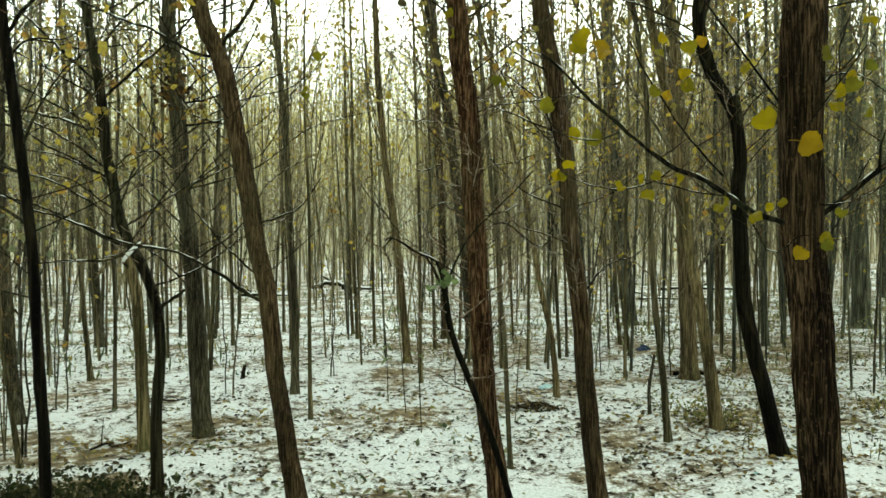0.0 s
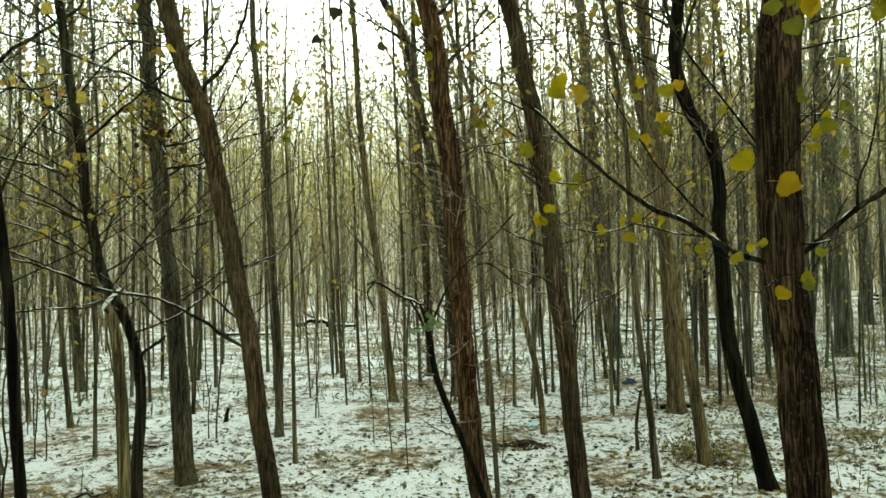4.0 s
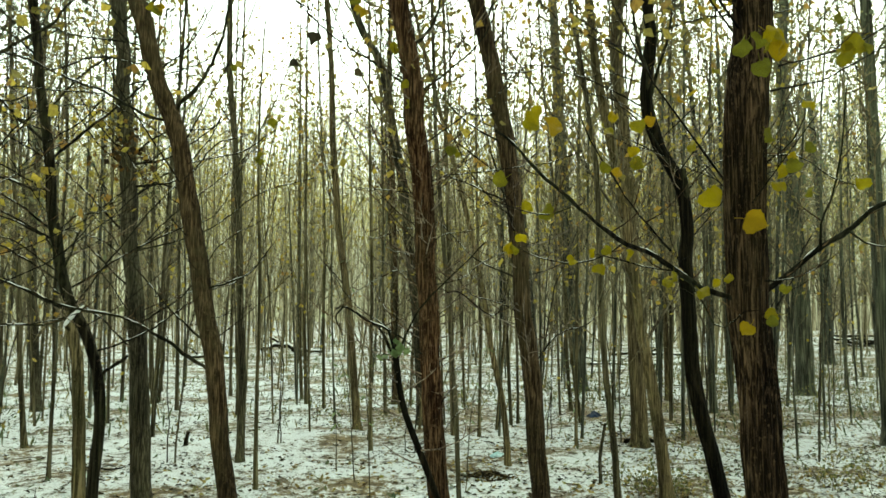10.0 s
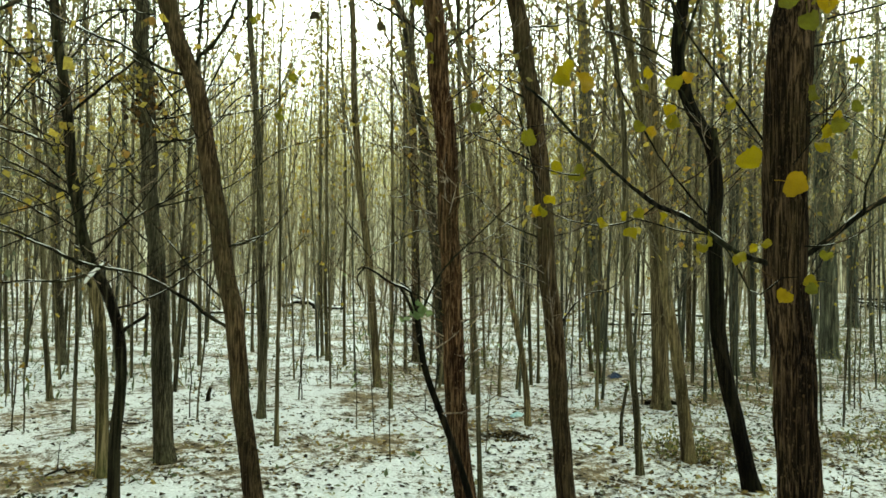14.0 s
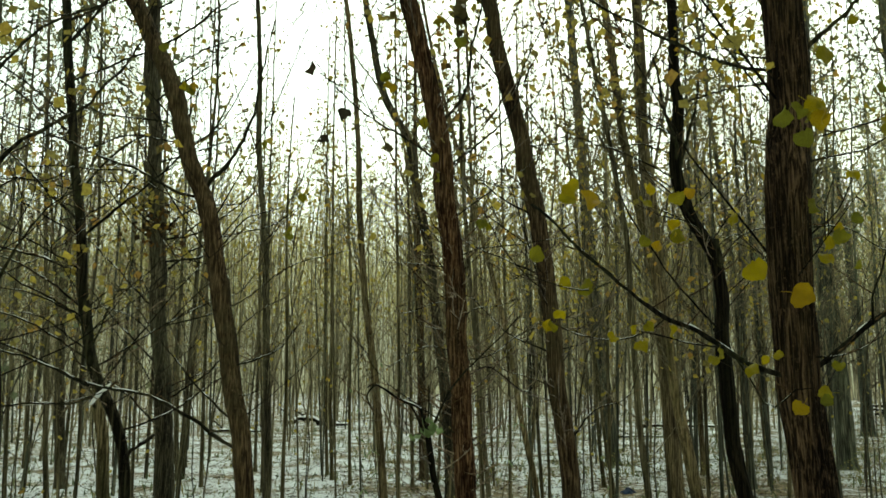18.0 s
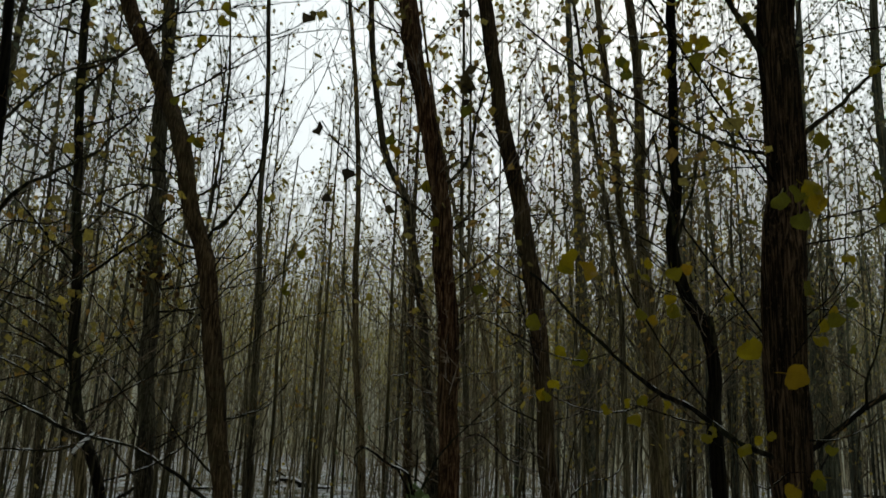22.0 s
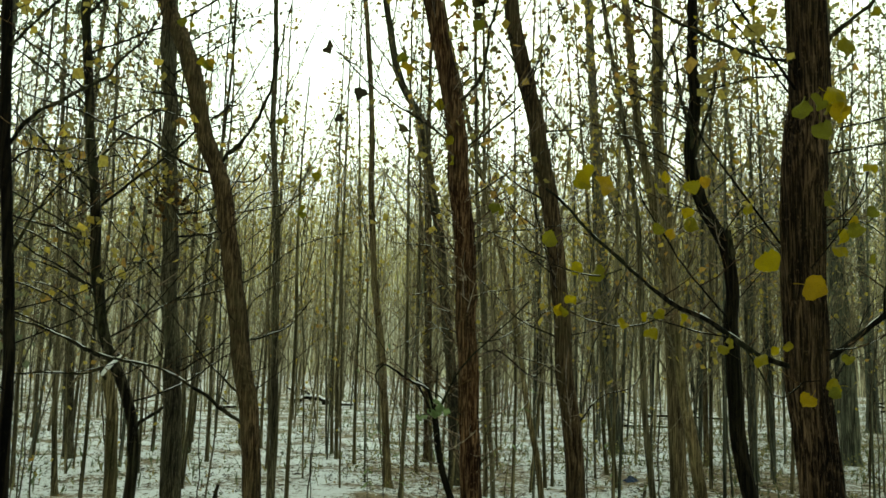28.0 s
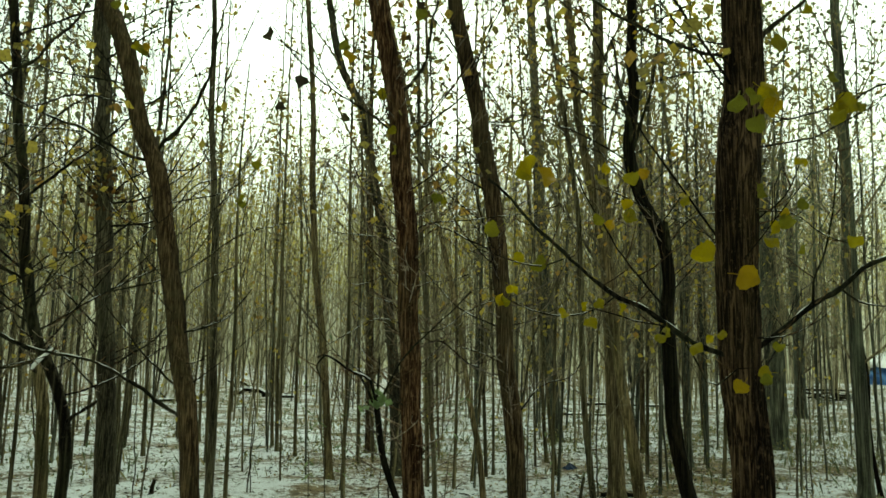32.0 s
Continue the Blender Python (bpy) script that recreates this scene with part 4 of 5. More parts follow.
leaves(R1, [(1.20, 2.55, 2.44, 0.071), (1.51, 2.55, 2.53, 0.082), (1.56, 2.55, 2.52, 0.046), (1.42, 2.55, 2.55, 0.046), (1.47, 2.55, 2.62, 0.050), (0.54, 2.78, 2.28, 0.097), (0.74, 2.78, 2.27, 0.062), (0.76, 2.78, 2.32, 0.050), (0.85, 2.78, 2.29, 0.058), (0.85, 2.78, 2.16, 0.058), (0.73, 2.78, 2.14, 0.046), (0.78, 2.78, 2.12, 0.054), (1.11, 2.78, 2.04, 0.089), (1.04, 2.78, 2.22, 0.050), (1.01, 2.78, 2.39, 0.043), (0.39, 2.78, 1.85, 0.058), (0.44, 2.78, 1.89, 0.046), (0.52, 2.78, 1.98, 0.066), (0.36, 2.78, 2.09, 0.066), (0.61, 2.78, 1.81, 0.043)])
leaves(R1, [(0.68, 2.78, 1.84, 0.043), (0.71, 2.78, 1.78, 0.054), (0.81, 2.78, 1.83, 0.054), (0.74, 2.78, 1.85, 0.043), (1.14, 2.78, 2.50, 0.043), (0.95, 2.78, 1.74, 0.043), (0.97, 2.78, 1.76, 0.046), (0.96, 2.80, 3.11, 0.098), (0.67, 2.80, 3.08, 0.070), (0.54, 2.80, 3.06, 0.062), (0.98, 2.80, 3.20, 0.066), (0.57, 2.80, 3.38, 0.070), (0.54, 2.80, 3.14, 0.051), (1.10, 2.80, 3.43, 0.062), (1.42, 2.80, 2.83, 0.082), (1.07, 2.80, 3.00, 0.051), (1.09, 2.80, 2.95, 0.047), (1.48, 2.80, 3.03, 0.043), (1.15, 2.80, 3.32, 0.047), (1.05, 2.80, 3.17, 0.047)])
leaves(R1, [(0.75, 2.80, 3.17, 0.051), (0.61, 2.80, 3.18, 0.051), (0.84, 2.80, 3.06, 0.047), (0.87, 2.80, 3.35, 0.051), (0.92, 2.80, 3.17, 0.051), (1.52, 2.80, 2.97, 0.047), (1.63, 2.80, 3.14, 0.059), (1.43, 2.80, 3.46, 0.047)])
leaves(C1, [(-0.78, 4.35, 4.04, 0.073), (-0.66, 4.35, 3.37, 0.085), (-0.46, 4.35, 3.10, 0.085), (-0.20, 4.35, 3.77, 0.073), (-0.22, 4.35, 2.92, 0.055), (-0.57, 4.35, 2.96, 0.061), (0.13, 4.35, 4.16, 0.073), (-0.74, 4.40, 4.09, 0.07)], DRY_LEAVES)
leaves(C1, [(-0.21, 4.30, 3.26, 0.085), (-0.03, 4.35, 3.06, 0.073), (0.17, 4.35, 3.53, 0.079), (0.06, 4.35, 3.65, 0.067), (-0.47, 4.35, 4.16, 0.055), (0.29, 4.30, 2.49, 0.066), (0.04, 4.30, 2.85, 0.054), (0.06, 4.30, 2.74, 0.054)])
withered_bunch(C1, 0.19, 4.38, 3.73)
leaves(L1, [(-1.27, 4.60, 4.18, 0.096), (-1.37, 4.60, 3.32, 0.070), (-0.71, 4.60, 2.69, 0.058), (-1.55, 4.60, 3.58, 0.064), (-1.44, 4.60, 3.96, 0.064), (-0.78, 4.60, 2.49, 0.064), (-0.94, 4.60, 3.00, 0.051), (-1.37, 4.60, 3.33, 0.058)])
cluster(L4, -2.31, 6.90, 2.94, 0.20, 90, LEAF_DRY_S)
cluster(L4, -2.42, 6.90, 3.15, 0.25, 60, LEAF_SMALL)
cluster(L4, -2.18, 6.90, 3.15, 0.20, 45, LEAF_SMALL)
cluster(L3b, -2.20, 5.10, 2.37, 0.16, 26, LEAF_SMALL)
cluster(L3b, -2.41, 5.10, 2.94, 0.14, 18, LEAF_SMALL)
cluster(L3b, -2.50, 5.10, 2.05, 0.25, 40, LEAF_SMALL)
cluster(L1, -1.79, 4.70, 2.17, 0.20, 20, LEAF_SMALL)
cluster(L3b, -2.63, 5.10, 1.77, 0.22, 40, LEAF_BLUE)
cluster(L3b, -2.21, 5.10, 3.48, 0.12, 14, LEAF_SMALL)
cluster(C2, 1.06, 4.70, 3.32, 0.14, 16, LEAF_SMALL)
cluster(R2, 2.30, 6.10, 3.86, 0.20, 34, LEAF_SMALL)
cluster(R2, 2.05, 6.10, 1.89, 0.22, 30, LEAF_SMALL)
cluster(R2, 2.19, 6.10, 4.04, 0.20, 24, LEAF_SMALL)
cluster(SAP, 0.00, 3.88, 1.43, 0.05, 7, LEAF_GREEN)
cluster(SAP, 0.01, 3.88, 1.48, 0.04, 4, LEAF_GREEN)
cluster(C1, 0.15, 4.40, 3.51, 0.16, 14, LEAF_DRY_S)
cluster(C2, 1.22, 4.80, 3.88, 0.15, 12, LEAF_DRY_S)
cluster(R1, 0.98, 2.85, 3.05, 0.12, 14, LEAF_SMALL)
cluster(R1, 1.01, 2.85, 2.74, 0.12, 12, LEAF_SMALL)
cluster(R2, 1.53, 6.10, 3.87, 0.20, 22, LEAF_SMALL)
for x, z, number in ((2.15, 5.4, 26), (2.0, 5.0, 22), (2.25, 4.75, 24), (2.4, 4.4, 18), (2.05, 4.3, 16), (2.5, 4.0, 14), (2.2, 3.4, 14), (2.55, 3.1, 12)):
    cluster(R2, x, 6.0, z, 0.2, number, LEAF_GOLD)

spray(L3b, 14, 1.5, 4.6, 1.6, 0.0085, 1)
spray(L4, 14, 1.7, 5.6, 1.6, 0.0095, 2)
spray(L2, 5, 1.4, 3.4, 0.8, 0.004, 3)
spray(L1, 6, 2.0, 4.6, 1.0, 0.005, 4, (-1, 1, -1))
spray(C1, 10, 1.2, 4.2, 0.7, 0.004, 5)
spray(C2, 12, 1.2, 4.4, 0.9, 0.005, 6)
spray(R2, 12, 2.2, 5.4, 0.9, 0.006, 7)
spray(R2, 8, 3.2, 5.6, 1.3, 0.009, 12)
spray(L2, 8, 1.7, 3.4, 1.4, 0.0075, 8)
spray(L4, 8, 1.1, 3.2, 1.5, 0.0075, 9)
spray(L3b, 7, 1.2, 3.0, 1.6, 0.0065, 10)
spray(C1, 12, 0.9, 2.3, 0.4, 0.0025, 11)


def side_shoots(tree, z0, z1, number, length, seed):
    """Short frosted shoots that stand off an old trunk."""
    rng = np.random.default_rng(seed)
    ax = AXIS[tree.name]
    part = ax[(ax[:, 2] > z0) & (ax[:, 2] < z1)]
    ch, _ = twiggery(rng, part, np.full(len(part), 0.015), number, 0.0, length*1.7, 5, 4, 0.35)
    tagged(mesh_object("side_shoot", ch, [BARK["frosted"]], tree), "short frosted side shoots", kind="stuff")


side_shoots(C1, 1.0, 2.6, 46, 0.3, 51)
side_shoots(C1, 2.4, 4.0, 20, 0.4, 52)
side_shoots(C2, 1.2, 3.0, 26, 0.34, 53)
side_shoots(SAP, 0.9, 1.44, 7, 0.22, 54)
side_shoots(L3b, 1.2, 3.2, 18, 0.35, 55)
side_shoots(R2, 2.2, 4.6, 22, 0.5, 56)
at_ = np.array([(-1.98, 5.02, 1.52), (-1.95, 5.02, 1.565), (-1.9, 5.02, 1.615), (-1.87, 5.02, 1.645)]) - np.array(L3b.location)
mesh_object("snow", tube_chunks(curve(at_, 9), 0.014*np.array([0.4, 0.9, 0.8, 1.1, 0.9, 0.7, 0.9, 0.6, 0.3]), 7), [SNOW_CAP], L3b)

# ---- the other trunks that stand out ----
def mid_tree(x, y, r, kind, up, rows):
    if kind == "grey" and x < 3.5:   # left of this x, grey trunks take the darker umber bark
        kind = "umber"
    count[0] += 1
    rng = np.random.default_rng(100 + count[0])
    tree = tagged(new("young_poplar" if r < 0.06 else "poplar_tree"), LABEL[kind] if r < 0.06 or kind != "olive" else "straight poplar with olive-brown bark", "tree", "trees of the wood")
    tree.location = (x, y, float(ground_z(x, y)))
    pts = stem_axis(r, up, rows)
    height = pts[-1][2]
    n = max(14, int(height / 0.16))
    axis = curve(pts, n)
    axis[2:] += np.cumsum(rng.normal(size=(n - 2, 3))*[0.004, 0.004, 0], axis=0)*0.6
    rad = r * (1 - (0.68 if up > 0 else 0.2)*np.linspace(0, 1, n)) * (1 + 0.3*np.exp(-axis[:, 2]/0.12))
    sides = 20 if r > 0.05 else 10
    mesh_object("trunk", tube_chunks(axis, rad, sides, 0, furrows(n, sides, 7, 0.04, rng, height)), [BARK[kind]], tree)
    if up > 0.9:
        ch, tips = twiggery(rng, axis, rad*0.6, 50, 0.12, 1.5 if r > 0.04 else 1.0, 5, 3, 1.9)
        c2, t2 = twiggery(rng, axis, rad*0.9, 14, 0.12, 2.6 if r > 0.04 else 1.6, 8, 4, 1.5)
        ch, tips = ch + c2, np.concatenate([tips, t2])
        side = x / max(y, 1)
        tagged(mesh_object("crown", ch, [BARK["pale_twig"]], tree), "fine bare twigs", kind="stuff")
        p = 0.36 if abs(side) > 0.3 else (0.32 if side > 0.1 else 0.2)
        keep = tips[rng.uniform(size=len(tips)) < p*np.clip((tips[:, 2] - 1.6)/2.5, 0.03, 1)]
        tagged(mesh_object("foliage", [leaf_chunk(rng, keep + rng.normal(size=keep.shape)*0.03, 0.072, 0)], [LEAF_BLUE if side < -0.25 or side > 0.45 else LEAF_SMALL], tree, smooth=False), "small yellow-green leaves", kind="stuff")
    return tree


mid_tree(-3.13, 6.02, 0.021, "olive", 1.5, [(-0.08, 0.51), (-0.13, 0.85), (-0.16, 1.27)])
mid_tree(-3.87, 7.43, 0.057, "grey", 1.5, [(-0.10, 0.67), (-0.16, 1.19), (-0.18, 2.33)])
mid_tree(-5.07, 10.48, 0.029, "olive", 1.5, [(-0.07, 1.02), (-0.11, 2.63), (-0.15, 4.82)])
mid_tree(-4.34, 10.02, 0.035, "olive", 1.5, [(-0.10, 0.91), (-0.15, 1.75), (-0.29, 3.28), (-0.40, 4.68)])
mid_tree(-5.57, 13.20, 0.083, "grey", 1.5, [(-0.09, 1.06), (-0.18, 2.44), (-0.17, 4.74)])
mid_tree(-3.27, 8.08, 0.020, "olive", 1.5, [(0.01, 0.93), (-0.02, 1.72), (0.04, 2.96), (-0.02, 4.08)])
mid_tree(-7.59, 16.29, 0.040, "olive", 1.5, [(-0.03, 1.16), (-0.11, 3.20)])
mid_tree(-2.33, 7.63, 0.027, "grey", 1.5, [(-0.04, 0.75), (-0.06, 1.39), (-0.14, 2.19), (-0.19, 3.09)])
mid_tree(-4.02, 14.00, 0.034, "olive", 1.5, [(-0.06, 1.22), (-0.10, 2.98), (-0.12, 4.93)])
mid_tree(-3.47, 13.43, 0.033, "olive", 1.5, [(-0.03, 1.24), (-0.07, 2.92), (-0.12, 4.60)])
mid_tree(-1.65, 9.04, 0.044, "grey", 1.5, [(0.01, 0.85), (-0.05, 1.98), (-0.10, 3.12), (-0.23, 4.38), (-0.27, 5.38), (-0.45, 7.27)])
mid_tree(-1.24, 7.63, 0.021, "olive", 0.8, [(-0.01, 0.75), (-0.02, 1.82), (-0.05, 3.04), (-0.05, 3.62)])
mid_tree(-3.12, 15.95, 0.033, "olive", 1.5, [(-0.03, 1.50), (-0.07, 4.28)])
mid_tree(-2.40, 12.83, 0.027, "olive", 1.5, [(-0.01, 1.52), (-0.03, 2.86)])
mid_tree(-1.68, 15.21, 0.032, "olive", 1.5, [(-0.05, 1.19), (-0.11, 3.09), (-0.14, 4.68)])
mid_tree(-1.51, 14.44, 0.035, "olive", 1.5, [(-0.06, 1.01), (-0.09, 2.72), (-0.12, 4.23)])
mid_tree(-1.17, 14.00, 0.029, "olive", 1.5, [(-0.04, 1.51), (-0.06, 2.98), (-0.14, 4.44)])
mid_tree(-0.49, 11.54, 0.056, "tan", 1.5, [(-0.08, 0.80), (-0.18, 1.77), (-0.32, 2.73), (-0.42, 3.86), (-0.48, 5.15), (-0.64, 6.79), (-0.96, 8.93)])
mid_tree(-0.26, 9.81, 0.024, "olive", 1.5, [(-0.02, 1.20), (-0.03, 2.36), (-0.06, 3.38)])
mid_tree(-0.12, 12.83, 0.027, "olive", 1.5, [(-0.04, 1.25), (-0.09, 3.04)])
mid_tree(0.42, 11.54, 0.080, "grey", 1.5, [(-0.08, 1.29), (-0.24, 2.49), (-0.37, 3.54), (-0.53, 4.34), (-0.68, 5.15), (-0.96, 5.64), (-1.24, 6.72), (-1.52, 8.96)])
mid_tree(0.06, 14.44, 0.080, "brown", 1.5, [(-0.05, 1.21), (-0.10, 2.72)])
mid_tree(0.51, 6.05, 0.019, "olive", 1.5, [(-0.04, 0.93), (-0.10, 1.65), (-0.16, 2.28), (-0.21, 2.95), (-0.23, 3.46)])
mid_tree(1.13, 10.73, 0.022, "olive", 1.5, [(0.00, 1.31), (-0.04, 2.65), (-0.07, 3.78)])
mid_tree(1.23, 8.69, 0.033, "tan", 1.5, [(-0.06, 0.64), (-0.19, 1.24), (-0.35, 2.15), (-0.49, 2.70)])
mid_tree(1.86, 12.15, 0.021, "olive", 1.5, [(-0.03, 1.27), (-0.11, 2.79)])
mid_tree(3.97, 17.14, 0.143, "grey", 1.5, [(-0.12, 1.37), (-0.25, 2.93), (-0.41, 4.72), (-0.55, 6.87), (-0.72, 9.64), (-0.91, 12.89)])
mid_tree(2.98, 13.59, 0.033, "olive", 1.5, [(-0.08, 1.04), (-0.12, 2.18)])
mid_tree(2.79, 12.02, 0.029, "olive", 1.5, [(-0.14, 0.94), (-0.23, 1.78)])
mid_tree(1.88, 6.73, 0.030, "olive", 1.5, [(-0.06, 0.67), (-0.12, 1.32), (-0.15, 2.12), (-0.17, 2.82), (-0.28, 3.57)])
mid_tree(3.06, 10.03, 0.105, "tan", 1.5, [(-0.04, 1.19), (-0.10, 2.38), (-0.15, 3.42), (-0.24, 4.68), (-0.25, 6.13), (-0.45, 8.28)])
mid_tree(2.43, 7.15, 0.055, "tan", 1.5, [(-0.11, 0.81), (-0.22, 1.41), (-0.32, 2.15), (-0.45, 2.90), (-0.60, 3.60), (-0.76, 5.00), (-0.93, 6.34)])
mid_tree(1.97, 7.68, 0.017, "umber", 0.0, [(-0.01, 0.27), (0.03, 0.56)])
mid_tree(5.17, 15.21, 0.053, "tan", 1.5, [(-0.02, 1.19), (-0.04, 3.09)])
mid_tree(5.35, 13.43, 0.061, "grey", 1.5, [(-0.05, 1.24), (-0.09, 2.92), (-0.33, 5.73)])
mid_tree(8.09, 19.31, 0.061, "olive", 1.5, [(-0.07, 1.75), (-0.09, 4.84)])
mid_tree(8.52, 16.52, 0.185, "grey", 1.5, [(0.00, 1.61), (-0.16, 3.91), (-0.35, 6.68), (-0.25, 8.63)])
mid_tree(14.04, 25.70, 0.2, "grey", 1.5, [(-0.03, 2.64), (-0.19, 5.44)])
mid_tree(6.48, 10.37, 0.101, "grey", 1.5, [(-0.06, 1.78), (-0.13, 3.59), (-0.16, 5.17), (-0.22, 6.81), (-0.14, 8.79)])
mid_tree(6.85, 10.62, 0.033, "black", 0.5, [(-0.14, 0.88), (-0.14, 1.63)])
mid_tree(21.53, 36.21, 0.101, "olive", 1.5, [(0.10, 4.16), (0.13, 11.18)])
mid_tree(29.56, 51.58, 0.162, "olive", 1.5, [(0.10, 7.45), (0.18, 17.15)])


# ---- leafy taller trees that close the sides ----
def leafy_tree(x, y, height, r, lean, leaf_count, tint, seed, low=0.16):
    rng = np.random.default_rng(seed)
    tree = tagged(new("willow_tree"), "tall slim tree with fine twigs and small green leaves", "tree", "leafy trees of the wood")
    tree.location = (x, y, float(ground_z(x, y)))
    pts = np.array([(0, 0, -0.08), (lean*0.3, 0.1, height*0.3), (lean*0.6, 0, height*0.62), (lean, 0.1, height)])
    axis = curve(pts, 40)
    axis[2:] += np.cumsum(rng.normal(size=(38, 3))*[0.008, 0.008, 0], axis=0)
    rad = r*(1 - 0.85*np.linspace(0, 1, 40))
    mesh_object("trunk", tube_chunks(axis, rad, 16, 0, furrows(40, 16, 7, 0.05, rng, height)), [BARK["grey"]], tree)
    ch, tips = twiggery(rng, axis, rad*1.0, 44, low, 2.0, 7, 3, 1.2)
    tagged(mesh_object("crown", ch, [BARK["pale_twig"]], tree), "haze of fine twigs", kind="stuff")
    pick = tips[rng.integers(0, len(tips), leaf_count)]
    tagged(mesh_object("foliage", [leaf_chunk(rng, pick + rng.normal(size=pick.shape)*0.12, 0.066, 0)], [tint], tree, smooth=False), "small green leaves", kind="stuff")
    return tree


rng = np.random.default_rng(41)
for k in range(8):
    y = 9.5 + rng.uniform(0, 9)
    leafy_tree(-0.31*y - 0.65*k + rng.uniform(-0.3, 0.3), y, rng.uniform(10, 13), rng.uniform(0.022, 0.04), rng.uniform(-0.5, 0.4), 850, LEAF_BLUE, 700 + k, 0.5)
for k in range(11):
    leafy_tree(5.6 + 0.85*k + rng.uniform(-0.4, 0.4), 11.5 + rng.uniform(0, 9) + 0.2*k, rng.uniform(8, 12), rng.uniform(0.022, 0.04), rng.uniform(-0.6, 0.2), 600, LEAF_BLUE, 730 + k)

for k in range(8):
    y = rng.uniform(16, 25)
    leafy_tree(y*(rng.uniform(0.4, 0.5) if k % 2 else rng.uniform(0.64, 0.78)), y*(1 if k % 2 else 0.6), rng.uniform(9, 13), rng.uniform(0.022, 0.036), rng.uniform(-0.6, 0.3), 600, LEAF_BLUE, 760 + k)
for k in range(2):
    y = rng.uniform(8, 14)
    leafy_tree(-y*rng.uniform(0.36, 0.62), y, rng.uniform(7, 10), rng.uniform(0.014, 0.024), rng.uniform(-0.3, 0.6), 800, LEAF_BLUE, 780 + k)

for k in range(8):
    y = rng.uniform(9, 17)
    leafy_tree(y*(0.4 + 0.035*k), y, rng.uniform(9, 12), rng.uniform(0.012, 0.02), rng.uniform(-0.5, 0.4), 600, LEAF_BLUE, 820 + k, 0.25)
for k in range(8):
    y = rng.uniform(9, 17)
    leafy_tree(y*(0.13 + 0.048*k), y, rng.uniform(7, 11), rng.uniform(0.011, 0.019), rng.uniform(-0.5, 0.5), 380, LEAF_SMALL, 800 + k)

# ---- thin understorey ----
def shrub(x, y, height, stems, leafy, seed):
    rng = np.random.default_rng(seed)
    bush = tagged(new("shrub"), "bare arching shrub with thin dark stems and few leaves", "shrub", "understorey shrubs")
    bush.location = (x, y, float(ground_z(x, y)))
    for k in range(stems):
        a = rng.uniform(0, 6.28)
        out = rng.uniform(0.08, 0.4)*height
        d = np.array([math.cos(a), 0.5*math.sin(a), 0])
        h = height*rng.uniform(0.7, 1.1)
        axis = curve([d*0.06, d*out*0.12 + [0, 0, h*0.4], d*out*0.45 + [0, 0, h*0.78] + rng.normal(size=3)*0.06, d*out + [0, 0, h]], 24)
        axis[2:] += np.cumsum(rng.normal(size=(22, 3))*0.009, axis=0)
        rad = np.linspace(1, 0.3, 24)*rng.uniform(0.006, 0.011)
        st = mesh_object("stem", tube_chunks(axis, rad, 7), [BARK["umber"]], bush)
        ch, tips = twiggery(rng, axis, rad*1.6, 18, 0.2, 0.6, 3, 3, 0.5)
        tagged(mesh_object("twig", ch, [BARK["olive"]], st), kind="stuff")
        keep = tips[rng.uniform(size=len(tips)) < leafy]
        if len(keep):
            tagged(mesh_object("foliage", [leaf_chunk(rng, keep, 0.05, 0)], [LEAF_SMALL], st, smooth=False), kind="stuff")


SHRUBS = ((-2.75, 7.4, 3.4), (-3.3, 6.3, 3.2), (-3.9, 8.3, 3.8), (-4.5, 9.4, 3.6), (-2.3, 8.8, 3.0), (-4.6, 7.6, 3.4), (-1.35, 10.2, 2.6),
          (1.5, 8.6, 3.0), (2.9, 10.4, 3.2), (3.6, 9.2, 4.6), (4.1, 8.6, 4.8), (4.7, 8.9, 4.8), (0.2, 9.6, 2.4), (5.6, 10.2, 3.6), (2.1, 10.8, 2.8))
for k, (x, y, h) in enumerate(SHRUBS):
    shrub(x, y, h, 2, 0.12, 800 + k)

# ---- saplings between and behind them ----
def sapling_parts(seed, height, r, leafy):
    rng = np.random.default_rng(seed)
    bend = rng.normal(size=(2, 2))*0.22
    pts = [(0, 0, -0.05), (bend[0, 0]*0.4, bend[0, 1]*0.4, height*0.3), (bend[0, 0], bend[0, 1], height*0.65), (bend[1, 0]*1.6, bend[1, 1]*1.6, height)]
    axis = curve(pts, 12)
    rad = r * (1 - 0.82*np.linspace(0, 1, 12)**1.3)
    stem = tube_chunks(axis, rad, 7)
    ch, tips = twiggery(rng, axis, rad*1.2, 34, 0.12, 1.3, 4, 3, 2.1)
    keep = tips[rng.uniform(size=len(tips)) < np.clip(leafy*(tips[:, 2]/height)**1.2*0.8, 0, 0.6)]
    lv = leaf_chunk(rng, keep + rng.normal(size=keep.shape)*0.05, 0.088, 0)
    return stem, ch, lv


# two tones: olive close by, young paled with painted haze
VARIANT = {"olive": [], "young": []}
PARTS = []
for k in range(10):
    stem, ch, lv = sapling_parts(500 + k, 6.8 + 0.36*k, 0.017 + 0.0016*k, 0.5 + 0.03*(k % 5))
    PARTS.append((stem, ch, [lv]))
    for tone in VARIANT:
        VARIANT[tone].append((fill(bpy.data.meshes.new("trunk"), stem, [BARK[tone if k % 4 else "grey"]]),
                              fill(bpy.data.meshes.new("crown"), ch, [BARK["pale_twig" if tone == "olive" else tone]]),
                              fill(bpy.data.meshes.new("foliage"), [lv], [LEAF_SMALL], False)))

